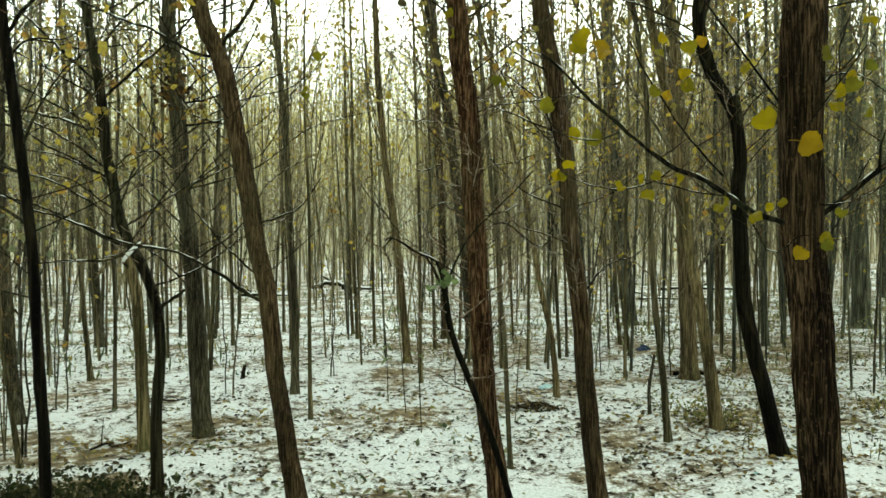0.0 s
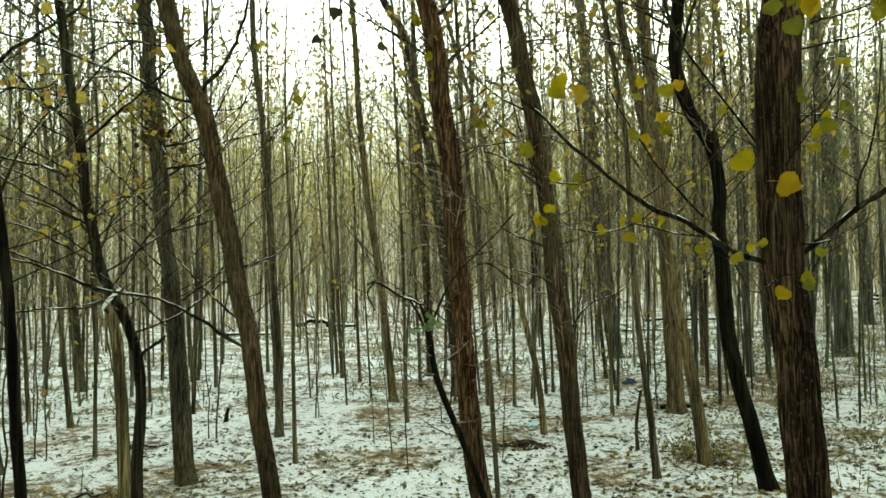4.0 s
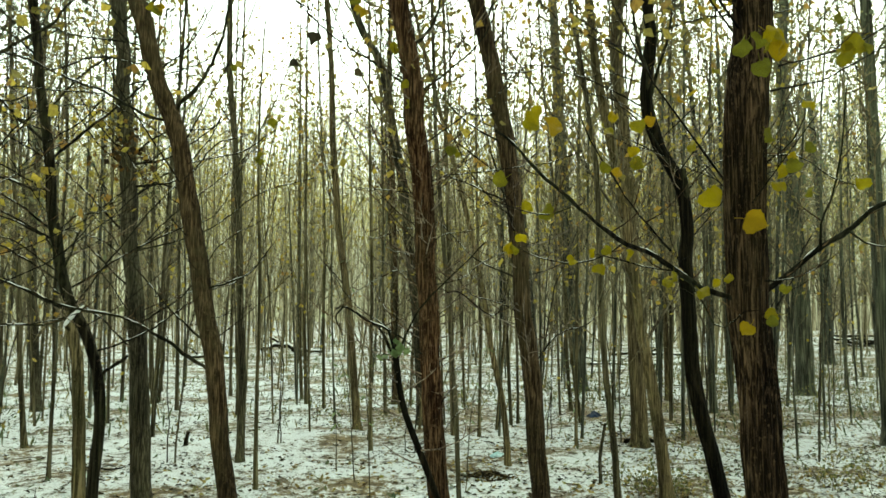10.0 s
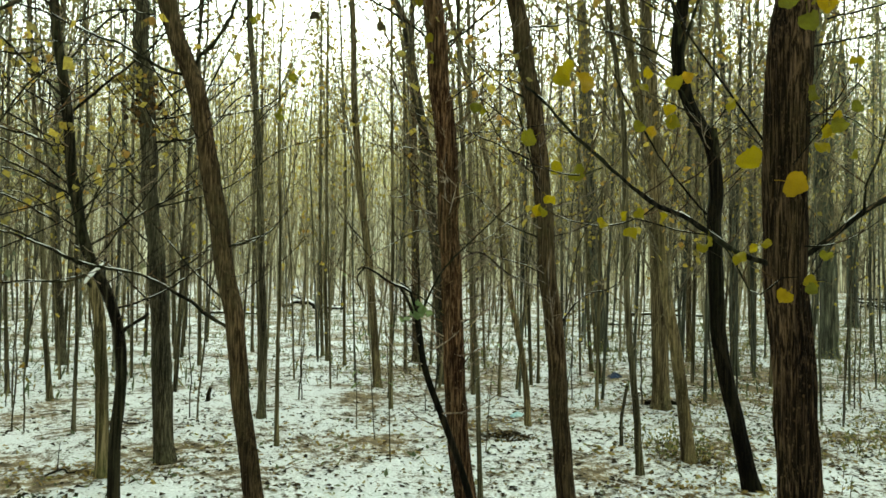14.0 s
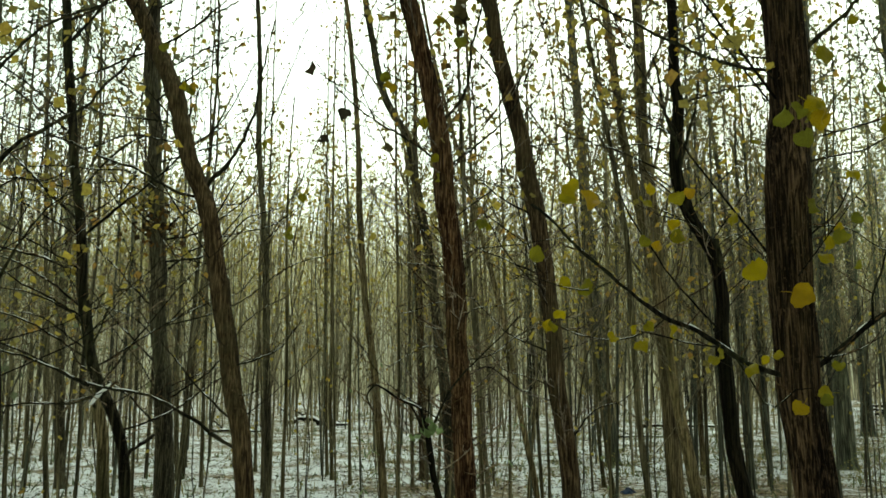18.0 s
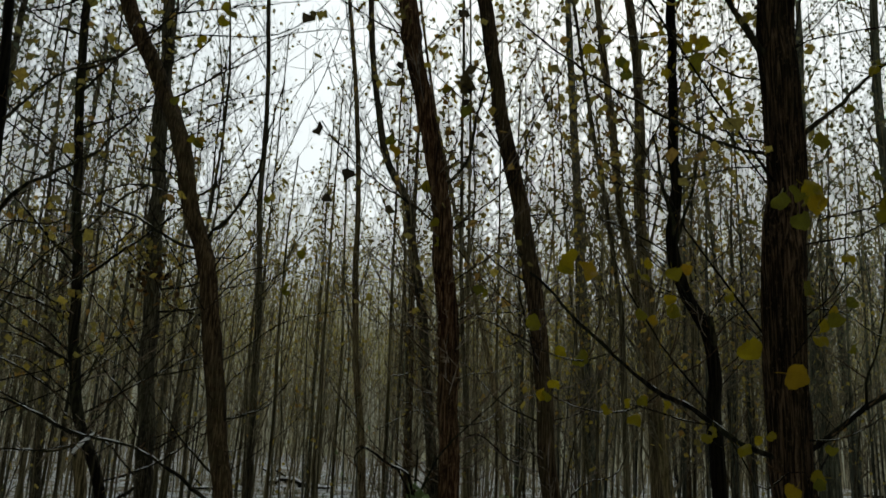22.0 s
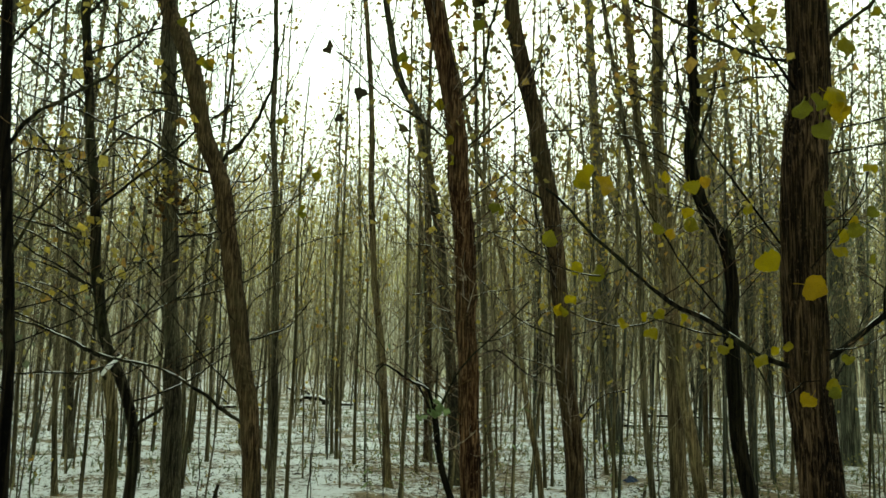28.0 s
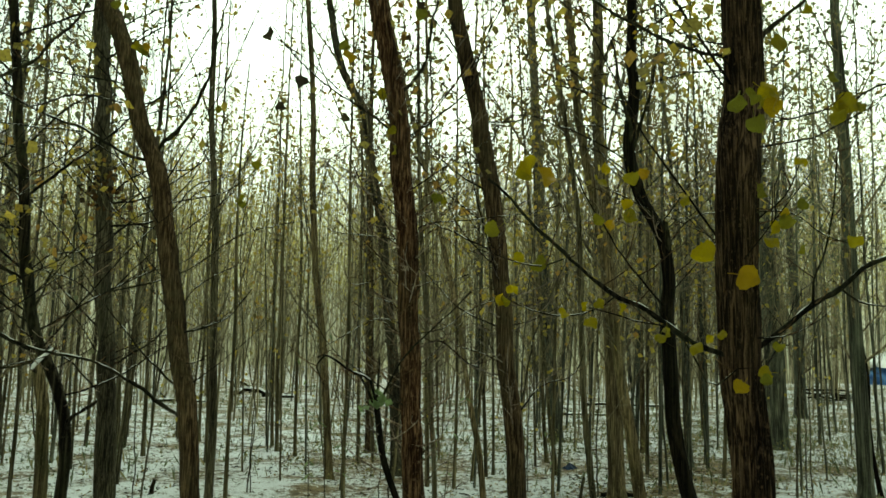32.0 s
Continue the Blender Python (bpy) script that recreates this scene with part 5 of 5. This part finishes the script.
rng = np.random.default_rng(21)
spots = []
while len(spots) < 390:
    az, d = rng.uniform(-0.62, 0.72), math.sqrt(rng.uniform(10.5**2, 36**2))
    x, y = d*math.sin(az), d*math.cos(az)
    open_strip = 0.5 < x/y < 0.64 and y < 22 or 0.64 < x/y < 0.68   # a gap between the trunks
    if not open_strip and all((x - a)**2 + (y - b)**2 > 0.4 for a, b in spots):
        spots.append((x, y))
for k in range(7):
    az, d = rng.uniform(0.02, 0.33), rng.uniform(8.2, 15)
    spots.append((d*math.sin(az), d*math.cos(az)))
spots.sort(key=lambda p: p[0]**2 + p[1]**2)
rest = []
for k, (x, y) in enumerate(spots):
    pick = rng.integers(10)
    m = pose(x, y, float(ground_z(x, y)), rng.normal()*2.4, rng.normal()*2.4, rng.uniform(0, 360)) @ Matrix.Scale(rng.uniform(0.85, 1.2), 4)
    if -0.27 < x/y < -0.02:   # the wood is younger and lower along this line
        m = m @ Matrix.Scale(min(1, (1.7 + 0.31*y)/((6.8 + 0.36*pick)*m.to_scale().z)), 4)
    if k >= 290:
        for slot, chunk_list in enumerate(PARTS[pick]):
            for v, f, _ in chunk_list:
                rest.append((v @ np.array(m.to_3x3()).T + np.array(m.translation), f, slot))
        continue
    tree = tagged(new("sapling"), "thin straight poplar sapling with sparse yellow leaves", "sapling", "saplings of the wood")
    tree.matrix_basis = m
    # farther saplings get the tone that is paled for haze
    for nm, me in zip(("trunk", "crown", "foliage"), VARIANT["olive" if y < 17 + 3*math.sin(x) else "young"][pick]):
        ob = new(nm, me)
        ob.parent = tree
        if nm != "trunk":
            ob["kind"] = "stuff"
tagged(mesh_object("sapling_stand", rest, [BARK["young"], BARK["far"], LEAF_FAR_HAZED]), "stand of thin poplar saplings behind the nearer ones", "woods", kind="stuff")

# far trees, too many to count
def far_tree(seed, per_tip=3):
    rng = np.random.default_rng(seed)
    h = rng.uniform(9.5, 13.5)
    b_ = rng.normal(size=(2, 2))*0.28
    ax = curve([(0, 0, -0.05), (b_[0, 0], b_[0, 1], h*0.5), (b_[1, 0]*1.6, b_[1, 1]*1.6, h)], 6)
    rd = rng.uniform(0.024, 0.045)*(1 - 0.75*np.linspace(0, 1, 6)**1.3)
    ch, tips = twiggery(rng, ax, rd, 20, 0.34, 1.6, 2, 3, 2.2)
    keep = np.repeat(tips, per_tip, 0)
    keep = keep[rng.uniform(size=len(keep)) < np.clip((keep[:, 2]/h)**1.5*1.3, 0, 1)]
    lv = leaf_chunk(rng, keep + rng.normal(size=keep.shape)*0.22, 0.1, 1)
    stem = tube_chunks(ax, rd, 5)[:1] + ch
    off, vs, fs = 0, [], []
    for v, f, _ in stem:
        vs.append(v)
        fs.append(f + off)
        off += len(v)
    return np.concatenate(vs), np.concatenate(fs), lv


FAR = [far_tree(900 + k, 4) for k in range(16)]
# leafier kind for the unseen stand that cuts light
TALL = [far_tree(950 + k, 5) for k in range(8)]


def stand(name, label, number, seed, a0, a1, d0, d1, tall, kinds):
    rng = np.random.default_rng(seed)
    chunks = []
    for k in range(number):
        az, d = rng.uniform(a0, a1), math.sqrt(rng.uniform(d0**2, d1**2))
        x, y = d*math.sin(az), d*math.cos(az)
        if 0.645 < x/y < 0.675 and 0 < y < 43:   # the clearing in front of the tarpaulin
            continue
        v, f, lv = kinds[rng.integers(len(kinds))]
        s, c_ = rng.uniform(0.85, 1.25)*tall, rng.uniform(0, 6.28)
        rot = np.array([[math.cos(c_), -math.sin(c_), 0], [math.sin(c_), math.cos(c_), 0], [0, 0, 1]]) * s
        at = np.array([x, y, float(ground_z(x, y))])
        chunks += [(v @ rot.T + at, f, 0), (lv[0] @ rot.T + at, lv[1], 1)]
    # bark and leaves here carry the painted haze
    tagged(mesh_object(name, chunks, [BARK["far"], LEAF_FAR_HAZED]), label, "woods", kind="stuff")


stand("far_woods", "dense far stand of thin bare poplars with yellow leaves", 1300, 22, -0.75, 0.82, 34, 95, 1.05, FAR)
TALLER = [far_tree(970 + k, 1) for k in range(10)]
stand("tall_far_woods", "far stand of tall bare poplars rising into the mist", 40, 24, -0.75, -0.25, 32, 60, 1.4, TALLER)
stand("tall_far_woods", "far stand of tall bare poplars rising into the mist", 90, 25, -0.02, 0.82, 32, 60, 1.4, TALLER)
# out of view: trees added to block sky light from behind and beside
stand("surrounding_woods", "unseen stand of tall poplars added to block light from behind", 520, 23, 0.85, 2*math.pi - 0.8, 3.0, 30, 1.8, TALL)

# ---- on the forest floor ----
rng = np.random.default_rng(31)
N_LIT = 190000
lx, ly = rng.uniform(-10, 13, N_LIT), 3.0 + 23*rng.uniform(0, 1, N_LIT)**1.6
ly -= 1.4*rng.uniform(0, 1, N_LIT)**2
ly[::6] = rng.uniform(-8, 4, len(ly[::6]))
clump = np.sin(lx*2.1 + 0.7*ly) + np.sin(ly*1.9 - lx*0.8 + 2) + np.sin(lx*4.3 - ly*3.1)
sel = rng.uniform(size=N_LIT) < (0.55 + 0.2*clump)*np.clip(0.8 + 0.06*lx, 0.62, 1.1)*np.clip(1.65 - 0.055*ly, 0.5, 1)
lx, ly = lx[sel], ly[sel]
c = np.stack([lx, ly, ground_z(lx, ly) + 0.008], -1)
n = len(c)
az = rng.uniform(0, 6.28, n)
a = np.stack([np.cos(az), np.sin(az), rng.normal(size=n)*0.16], -1)
b = np.stack([-np.sin(az), np.cos(az), rng.normal(size=n)*0.2], -1)
s = (0.008 + 0.026*rng.uniform(0, 1, n)**1.5)[:, None]
v, f = quads_from(c, a*s, b*s*rng.uniform(0.45, 0.95, n)[:, None])
v[1::2, 2] += np.repeat(s[:, 0]*rng.uniform(0, 0.6, n), 2)
tagged(mesh_object("leaf_litter", [(v, f, 0)], [LITTER], smooth=False), "scattered dead brown leaves lying on the snow", "leaves", kind="stuff")

# fresher tan and yellow leaves where the snow is thin
rng = np.random.default_rng(32)
spots_ = rng.integers(0, 9, 3200)
mx = np.array([2.5, 4.4, 4.2, 5.4, 3.2, 0.6, -1.2, -2.6, 2.4])[spots_]
my = np.array([7.3, 8.1, 10.8, 13.8, 10.0, 8.6, 7.7, 6.6, 6.3])[spots_]
sx = np.array([0.5, 0.6, 1.3, 1.6, 1.2, 0.8, 0.9, 0.4, 0.5])[spots_]
ux, uy = mx + rng.normal(size=3200)*sx, my + rng.normal(size=3200)*sx*0.45
n = len(ux)
az = rng.uniform(0, 6.28, n)
a = np.stack([np.cos(az), np.sin(az), rng.normal(size=n)*0.3], -1)
b = np.stack([-np.sin(az), np.cos(az), rng.normal(size=n)*0.3], -1)
s = (0.01 + 0.024*rng.uniform(0, 1, n)**1.4)[:, None]
v, f = quads_from(np.stack([ux, uy, ground_z(ux, uy) + 0.012], -1), a*s, b*s*rng.uniform(0.45, 0.95, n)[:, None])
tagged(mesh_object("tan_leaf_litter", [(v, f, 0)], [LITTER_TAN], smooth=False), "tan and yellowish fallen leaves where the snow is thin", "leaves", kind="stuff")


rng = np.random.default_rng(33)
N_GR = 38000
az, d = rng.uniform(-0.7, 0.78, N_GR), np.sqrt(rng.uniform(11**2, 46**2, N_GR))
ux, uy = d*np.sin(az), d*np.cos(az)
sel = rng.uniform(size=N_GR) < 0.45 + 0.3*np.sin(ux*0.7 + 0.4*uy) + 0.25*np.sin(uy*0.9 - ux*0.5 + 1) + 0.006*ux + 0.03*np.clip(ux - 4, 0, 9)
ux, uy = ux[sel], uy[sel]
n = len(ux)
hh = 0.04 + 0.26*rng.uniform(0, 1, n)**2
a = np.stack([rng.normal(size=n)*0.35, rng.normal(size=n)*0.35, np.ones(n)], -1)*hh[:, None]/2
w = rng.uniform(0, 6.28, n)
b = np.stack([np.cos(w), np.sin(w), np.zeros(n)], -1)*rng.uniform(0.006, 0.02, n)[:, None]
v, f = quads_from(np.stack([ux, uy, ground_z(ux, uy)], -1) + a*0.96, a, b)
tagged(mesh_object("undergrowth", [(v, f, 0)], [WEED], smooth=False), "thin dry grass and weeds between the far trunks", "weeds", kind="stuff")


rng = np.random.default_rng(34)
N_RO = 70000
rx, ry = rng.uniform(-9, 18, N_RO), 5.0 + 25*rng.uniform(0, 1, N_RO)**1.3
spread = np.sin(rx*0.9 + 0.5*ry) + np.sin(ry*0.8 - rx*0.6 + 2) + 0.7*np.sin(rx*2.7 - ry*1.7)
sel = (rng.uniform(size=N_RO) < 0.26 + 0.16*spread + 0.045*np.clip(rx - 1, -3, 9)) & (np.abs(rx) < 0.72*ry + 1)
rx, ry = rx[sel], ry[sel]
n = len(rx)
az = rng.uniform(0, 6.28, n)
a = np.stack([np.cos(az), np.sin(az), rng.uniform(-0.1, 0.9, n)], -1)
b = np.stack([-np.sin(az), np.cos(az), rng.normal(size=n)*0.3], -1)
s = (0.012 + 0.03*rng.uniform(0, 1, n)**2)[:, None]
v, f = quads_from(np.stack([rx, ry, ground_z(rx, ry) + 0.012 + 0.5*s[:, 0]], -1), a*s, b*s*rng.uniform(0.3, 0.6, n)[:, None])
tagged(mesh_object("ground_plants", [(v, f, 0)], [WEED], smooth=False), "low dull green plants poking through the thin snow", "weeds", kind="stuff")


def tuft(rng, x, y, spread, height, nblades):
    """Low weeds: bent blades with small leaves."""
    chunks, tips = [], []
    for k in range(nblades):
        px, py = x + rng.normal()*spread, y + rng.normal()*spread
        d = rand_dirs(rng, 1)[0]*0.5 + [0, 0, 1]
        h = height*rng.uniform(0.4, 1.2)
        p0 = np.array([px, py, float(ground_z(px, py)) - 0.01])
        p1 = p0 + d*h*0.6
        p2 = p1 + (d*[1.8, 1.8, 0.6])*h*0.4
        chunks += tube_chunks(np.array([p0, p1, p2]), np.array([0.004, 0.003, 0.0015]), 3)[:1]
        tips += [p1, p2, (p1 + p2)/2, (p0 + p1)/2]
    return chunks, np.array(tips)


def weeds(spots, height, label, mat=GRASS):
    for x, y, w, k in spots:
        rng = np.random.default_rng(int(x*100 + y*1000) % 9999 + 7)
        ch, tips = tuft(rng, 0, 0, w, height, k)
        ch = [(v_ + [x, y, 0], f_, s_) for v_, f_, s_ in ch]
        lv_ = leaf_chunk(rng, np.repeat(tips, 2, 0) + [x, y, 0] + rng.normal(size=(2*len(tips), 3))*0.04, 0.036, 1)
        tagged(mesh_object("weed_patch", ch + [lv_], [BARK["olive"], mat], smooth=False), label, "weeds", "weed patches", kind="stuff")


weeds([(2.3, 7.3, 0.16, 22), (2.62, 7.3, 0.14, 18), (2.5, 7.9, 0.22, 14), (4.25, 7.8, 0.26, 20), (5.0, 8.5, 0.3, 20), (3.3, 9.4, 0.4, 14), (3.0, 6.3, 0.25, 10)], 0.2, "low green and brown weeds poking through the snow")
weeds([(-1.0, 12.6, 0.5, 24), (-0.2, 11.4, 0.4, 14), (0.4, 13.5, 0.6, 24), (1.6, 14.5, 0.7, 28), (3.5, 15.5, 0.9, 80), (5.2, 14.2, 0.8, 60), (6.6, 16.5, 1.0, 90), (7.8, 13.5, 0.8, 60), (4.4, 18.5, 1.2, 90), (-3.2, 16.0, 0.6, 40), (9.5, 15.5, 1.0, 80), (9.0, 19.0, 1.3, 90), (12.5, 21.0, 1.4, 100), (-0.5, 17.5, 0.9, 70)], 0.32, "straggling dull green undergrowth dusted with snow")
weeds([(-2.3, 5.05, 0.25, 160), (-1.85, 4.95, 0.18, 90), (-2.7, 5.1, 0.22, 120)], 0.05, "dark mossy grass patch free of snow", MOSS)


def fallen(name, x, y, length, r, heading, label, forks=2, snow=True, seed=0):
    rng = np.random.default_rng(seed + 60)
    z = float(ground_z(x, y))
    log = tagged(new(name), label, "log")
    log.location = (x, y, z)
    d = np.array([math.cos(heading), math.sin(heading), 0])
    arch = length*0.045 if r > 0.07 else r*0.5
    pts = np.array([-d*length/2, -d*length*0.2 + [0, 0.1, arch], d*length*0.15 + [0, -0.1, arch*0.6], d*length/2]) + [0, 0, r*0.9]
    ax = curve(pts, 20)
    rad = np.linspace(r, r*0.6, 20)
    if r > 0.07:   # gnarled
        ax[1:] += np.cumsum(rng.normal(size=(19, 3))*[0.02, 0.03, 0.028], axis=0)
        ax[:, 2] = np.maximum(ax[:, 2], r*0.7)
        rad = rad*(1 + 0.22*rng.normal(size=20)).clip(0.7, 1.5)
    mesh_object("stem", tube_chunks(ax, rad, 12, 0, furrows(20, 12, 5, 0.08, rng, length)), [BARK["black"]], log)
    for k in range(forks):
        s = ax[4 + 5*k]
        e = s + d*length*0.4*rng.uniform(-1, 1) + np.array([0, 0, 1])*length*rng.uniform(0.06, 0.2) + rng.normal(size=3)*0.12
        mesh_object("branch", tube_chunks(curve([s, (s + e)/2 + [0, 0, 0.05], e], 6), np.linspace(r*0.5, r*0.2, 6), 7), [BARK["black"]], log)
    if snow:
        mesh_object("snow", tube_chunks(ax[1:-1] + [0, 0, r*0.6], rad[1:-1]*0.78*(1 + 0.25*rng.normal(size=18)).clip(0.4, 1.5), 8), [SNOW_CAP], log)
    return log


fallen("fallen_log", -4.3, 31.5, 1.5, 0.1, 0.2, "gnarled fallen log with snow along its top", 3)
fallen("fallen_log", -3.3, 31.2, 1.3, 0.08, -0.35, "gnarled fallen log with snow along its top", 2, True, 7)
fallen("fallen_log", -5.9, 27.5, 2.0, 0.05, -0.05, "thin fallen trunk lying level on the snow", 1, True, 1)
fallen("fallen_log", 7.2, 25.5, 2.2, 0.035, 0.05, "thin fallen trunk lying level among the weeds", 2, True, 2)
fallen("fallen_branch", -2.95, 8.6, 0.5, 0.012, 0.3, "short dead stick lying in the snow", 2, False, 3)
fallen("fallen_branch", -2.7, 6.6, 0.35, 0.01, 0.9, "short dead stick lying in the snow", 1, False, 4)
fallen("fallen_branch", 3.2, 10.2, 0.6, 0.03, 0.2, "dark broken branch at the foot of a trunk", 1, False, 5)


def stub(x, y, h, r, label):
    ob = tagged(mesh_object("tree_stub", tube_chunks(curve([(0, 0, -0.03), (0.01, 0, h*0.5), (0.03, 0, h)], 8), np.linspace(r, r*0.6, 8), 10, 0, furrows(8, 10, 5, 0.1, np.random.default_rng(8), h)), [BARK["black"]]), label, "stub")
    ob.location = (x, y, float(ground_z(x, y)))


stub(-2.42, 9.8, 0.16, 0.03, "small dark cut stub standing in the snow")


def heap(name, x, y, w, h, mat, label, cat, seed, lumps=5):
    """A crumpled soft heap."""
    rng = np.random.default_rng(seed)
    u, v_ = np.meshgrid(np.linspace(0, 2*np.pi, 29)[:-1], np.linspace(0, 1, 9), indexing="ij")
    rad = (1 - v_**1.6) * (1 + 0.18*np.sin(3*u + seed) + 0.12*np.sin(5*u + 4*v_) + rng.normal(size=u.shape)*0.05)
    zz = h*v_*(1 + 0.15*np.sin(4*u + seed)) + 0.04*h*np.sin(7*u)*(1 - v_)
    V = np.stack([w*rad*np.cos(u), w*0.7*rad*np.sin(u), zz - 0.02*h], -1).reshape(-1, 3)
    i, j = np.meshgrid(np.arange(28), np.arange(8), indexing="ij")
    F = np.stack([i*9 + j, ((i + 1) % 28)*9 + j, ((i + 1) % 28)*9 + j + 1, i*9 + j + 1], -1).reshape(-1, 4)
    ob = tagged(mesh_object(name, [(V, F, 0)], [mat]), label, cat)
    ob.location = (x, y, float(ground_z(x, y)))
    return ob


heap("plastic_scrap", 3.16, 12.8, 0.11, 0.085, TARP, "small dark blue plastic rag on the snow", "litter", 1)
heap("plastic_scrap", 1.16, 9.1, 0.09, 0.05, SCRAP, "crumpled pale turquoise plastic scrap among the leaves", "litter", 2)
heap("plastic_scrap", 2.2, 5.68, 0.03, 0.02, SCRAP, "tiny turquoise plastic scrap among fallen leaves", "litter", 3)
rng = np.random.default_rng(35)
pc = rng.normal(size=(420, 3))*[0.15, 0.11, 0]
pc[:, 2] = 0.075*np.exp(-(pc[:, 0]/0.16)**2 - (pc[:, 1]/0.12)**2)*rng.uniform(0.2, 1, 420)
pa, pb = rand_dirs(rng, 420), rand_dirs(rng, 420)
v, f = quads_from(pc, pa*[0.028, 0.028, 0.012], pb*[0.018, 0.018, 0.01])
pile = tagged(mesh_object("leaf_pile", [(v, f, 0)], [LITTER], smooth=False), "small dark pile of wet dead leaves", "leaves", kind="stuff")
pile.location = (0.95, 8.2, float(ground_z(0.95, 8.2)) + 0.012)
bundle = heap("tarpaulin_bundle", 27.9, 42, 1.35, 1.6, SHEET, "blue tarpaulin bundle dusted with white snow", "tarpaulin", 5)
cap = heap("snow", 0, 0, 1.15, 0.75, SNOW_CAP, "snow lying on top", "snow", 6)
del cap["category"]
cap.parent = bundle
cap.location = (-0.1, -0.05, 0.95)


# ---- leafy shoots low down ----
def shoot(x, y, height, number, leaf, mat, label, seed, stems=3):
    """An upright shoot with drooping long leaves."""
    rng = np.random.default_rng(seed)
    plant = tagged(new("leafy_shoot"), label, "plant", "leafy shoots")
    plant.location = (x, y, float(ground_z(x, y)))
    for k in range(stems):
        a = rng.uniform(0, 6.28)
        d = np.array([math.cos(a), 0.6*math.sin(a), 0])*height*rng.uniform(0.1, 0.35)
        axis = curve([(0, 0, -0.02), d*0.3 + [0, 0, height*0.5], d + [0, 0, height*rng.uniform(0.8, 1.05)]], 10)
        st = mesh_object("stem", tube_chunks(axis, np.linspace(0.006, 0.002, 10), 5), [BARK["olive"]], plant)
        i = rng.integers(3, 10, number)
        ang = rng.uniform(0, 6.28, number)
        out = np.stack([np.cos(ang), np.sin(ang), rng.uniform(-0.9, 0.3, number)], -1)
        out /= np.linalg.norm(out, axis=1)[:, None]
        c0 = axis[i] + out*leaf*0.55
        wd = np.cross(out, [0, 0, 1.0])
        v_, f_ = quads_from(c0, out*leaf*0.5*rng.uniform(0.7, 1.2, number)[:, None], wd*leaf*0.14)
        v_[3::4, 2] -= leaf*0.05
        tagged(mesh_object("foliage", [(v_, f_, 0)], [mat], st, smooth=False), kind="stuff")
    return plant


shoot(-0.57, 8.50, 1.13, 12, 0.11, LEAF_GREEN, "slim green shoot with long drooping leaves", 590, 1)
shoot(0.67, 7.50, 1.72, 12, 0.11, LEAF_GREEN, "slim green shoot with long drooping leaves", 818, 1)
shoot(-0.18, 7.00, 2.29, 14, 0.11, LEAF_GREEN, "slim green shoot with long drooping leaves", 655, 1)
shoot(2.28, 10.00, 1.07, 12, 0.11, LEAF_GREEN, "slim green shoot with long drooping leaves", 1015, 1)
shoot(-0.36, 8.00, 2.18, 8, 0.11, LEAF_GREEN, "slim green shoot with long drooping leaves", 625, 1)
shoot(-3.35, 6.2, 1.75, 40, 0.09, LEAF_DRY_S, "small young tree still holding rusty brown leaves", 21, 4)
shoot(-3.75, 6.6, 1.5, 30, 0.09, LEAF_DRY_S, "small young tree still holding rusty brown leaves", 22, 3)


def brush_pile(x, y, w, h, number, seed):
    rng = np.random.default_rng(seed)
    pile = tagged(new("brush_pile"), "dark pile of cut branches with snow on it", "brush pile")
    pile.location = (x, y, float(ground_z(x, y)))
    for k in range(number):
        a = rng.uniform(-0.5, 0.5) + (0 if k % 3 else 1.2)
        z = h*rng.uniform(0.02, 1)*(1 - abs(rng.normal())*0.25)
        c0 = np.array([rng.normal()*w*0.22, rng.normal()*0.3, max(z, 0.04)])
        d = np.array([math.cos(a), math.sin(a)*0.6, rng.normal()*0.08])*w*rng.uniform(0.25, 0.5)
        r = rng.uniform(0.02, 0.05)
        ax = curve([c0 - d, c0 + rng.normal(size=3)*0.04, c0 + d], 8)
        ax[:, 2] = np.maximum(ax[:, 2], r)
        b_ = mesh_object("branch", tube_chunks(ax, np.linspace(r, r*0.5, 8), 7), [BARK["black"]], pile)
        if k % 4 == 0:
            mesh_object("snow", tube_chunks(ax[1:-1] + [0, 0, r*0.7], np.full(6, r*0.5), 6), [SNOW_CAP], b_)


brush_pile(19.5, 33.0, 2.0, 0.6, 34, 5)
fallen("fallen_log", 9.6, 30.0, 3.2, 0.06, 0.03, "thin fallen trunk lying level among the weeds", 2, True, 9)
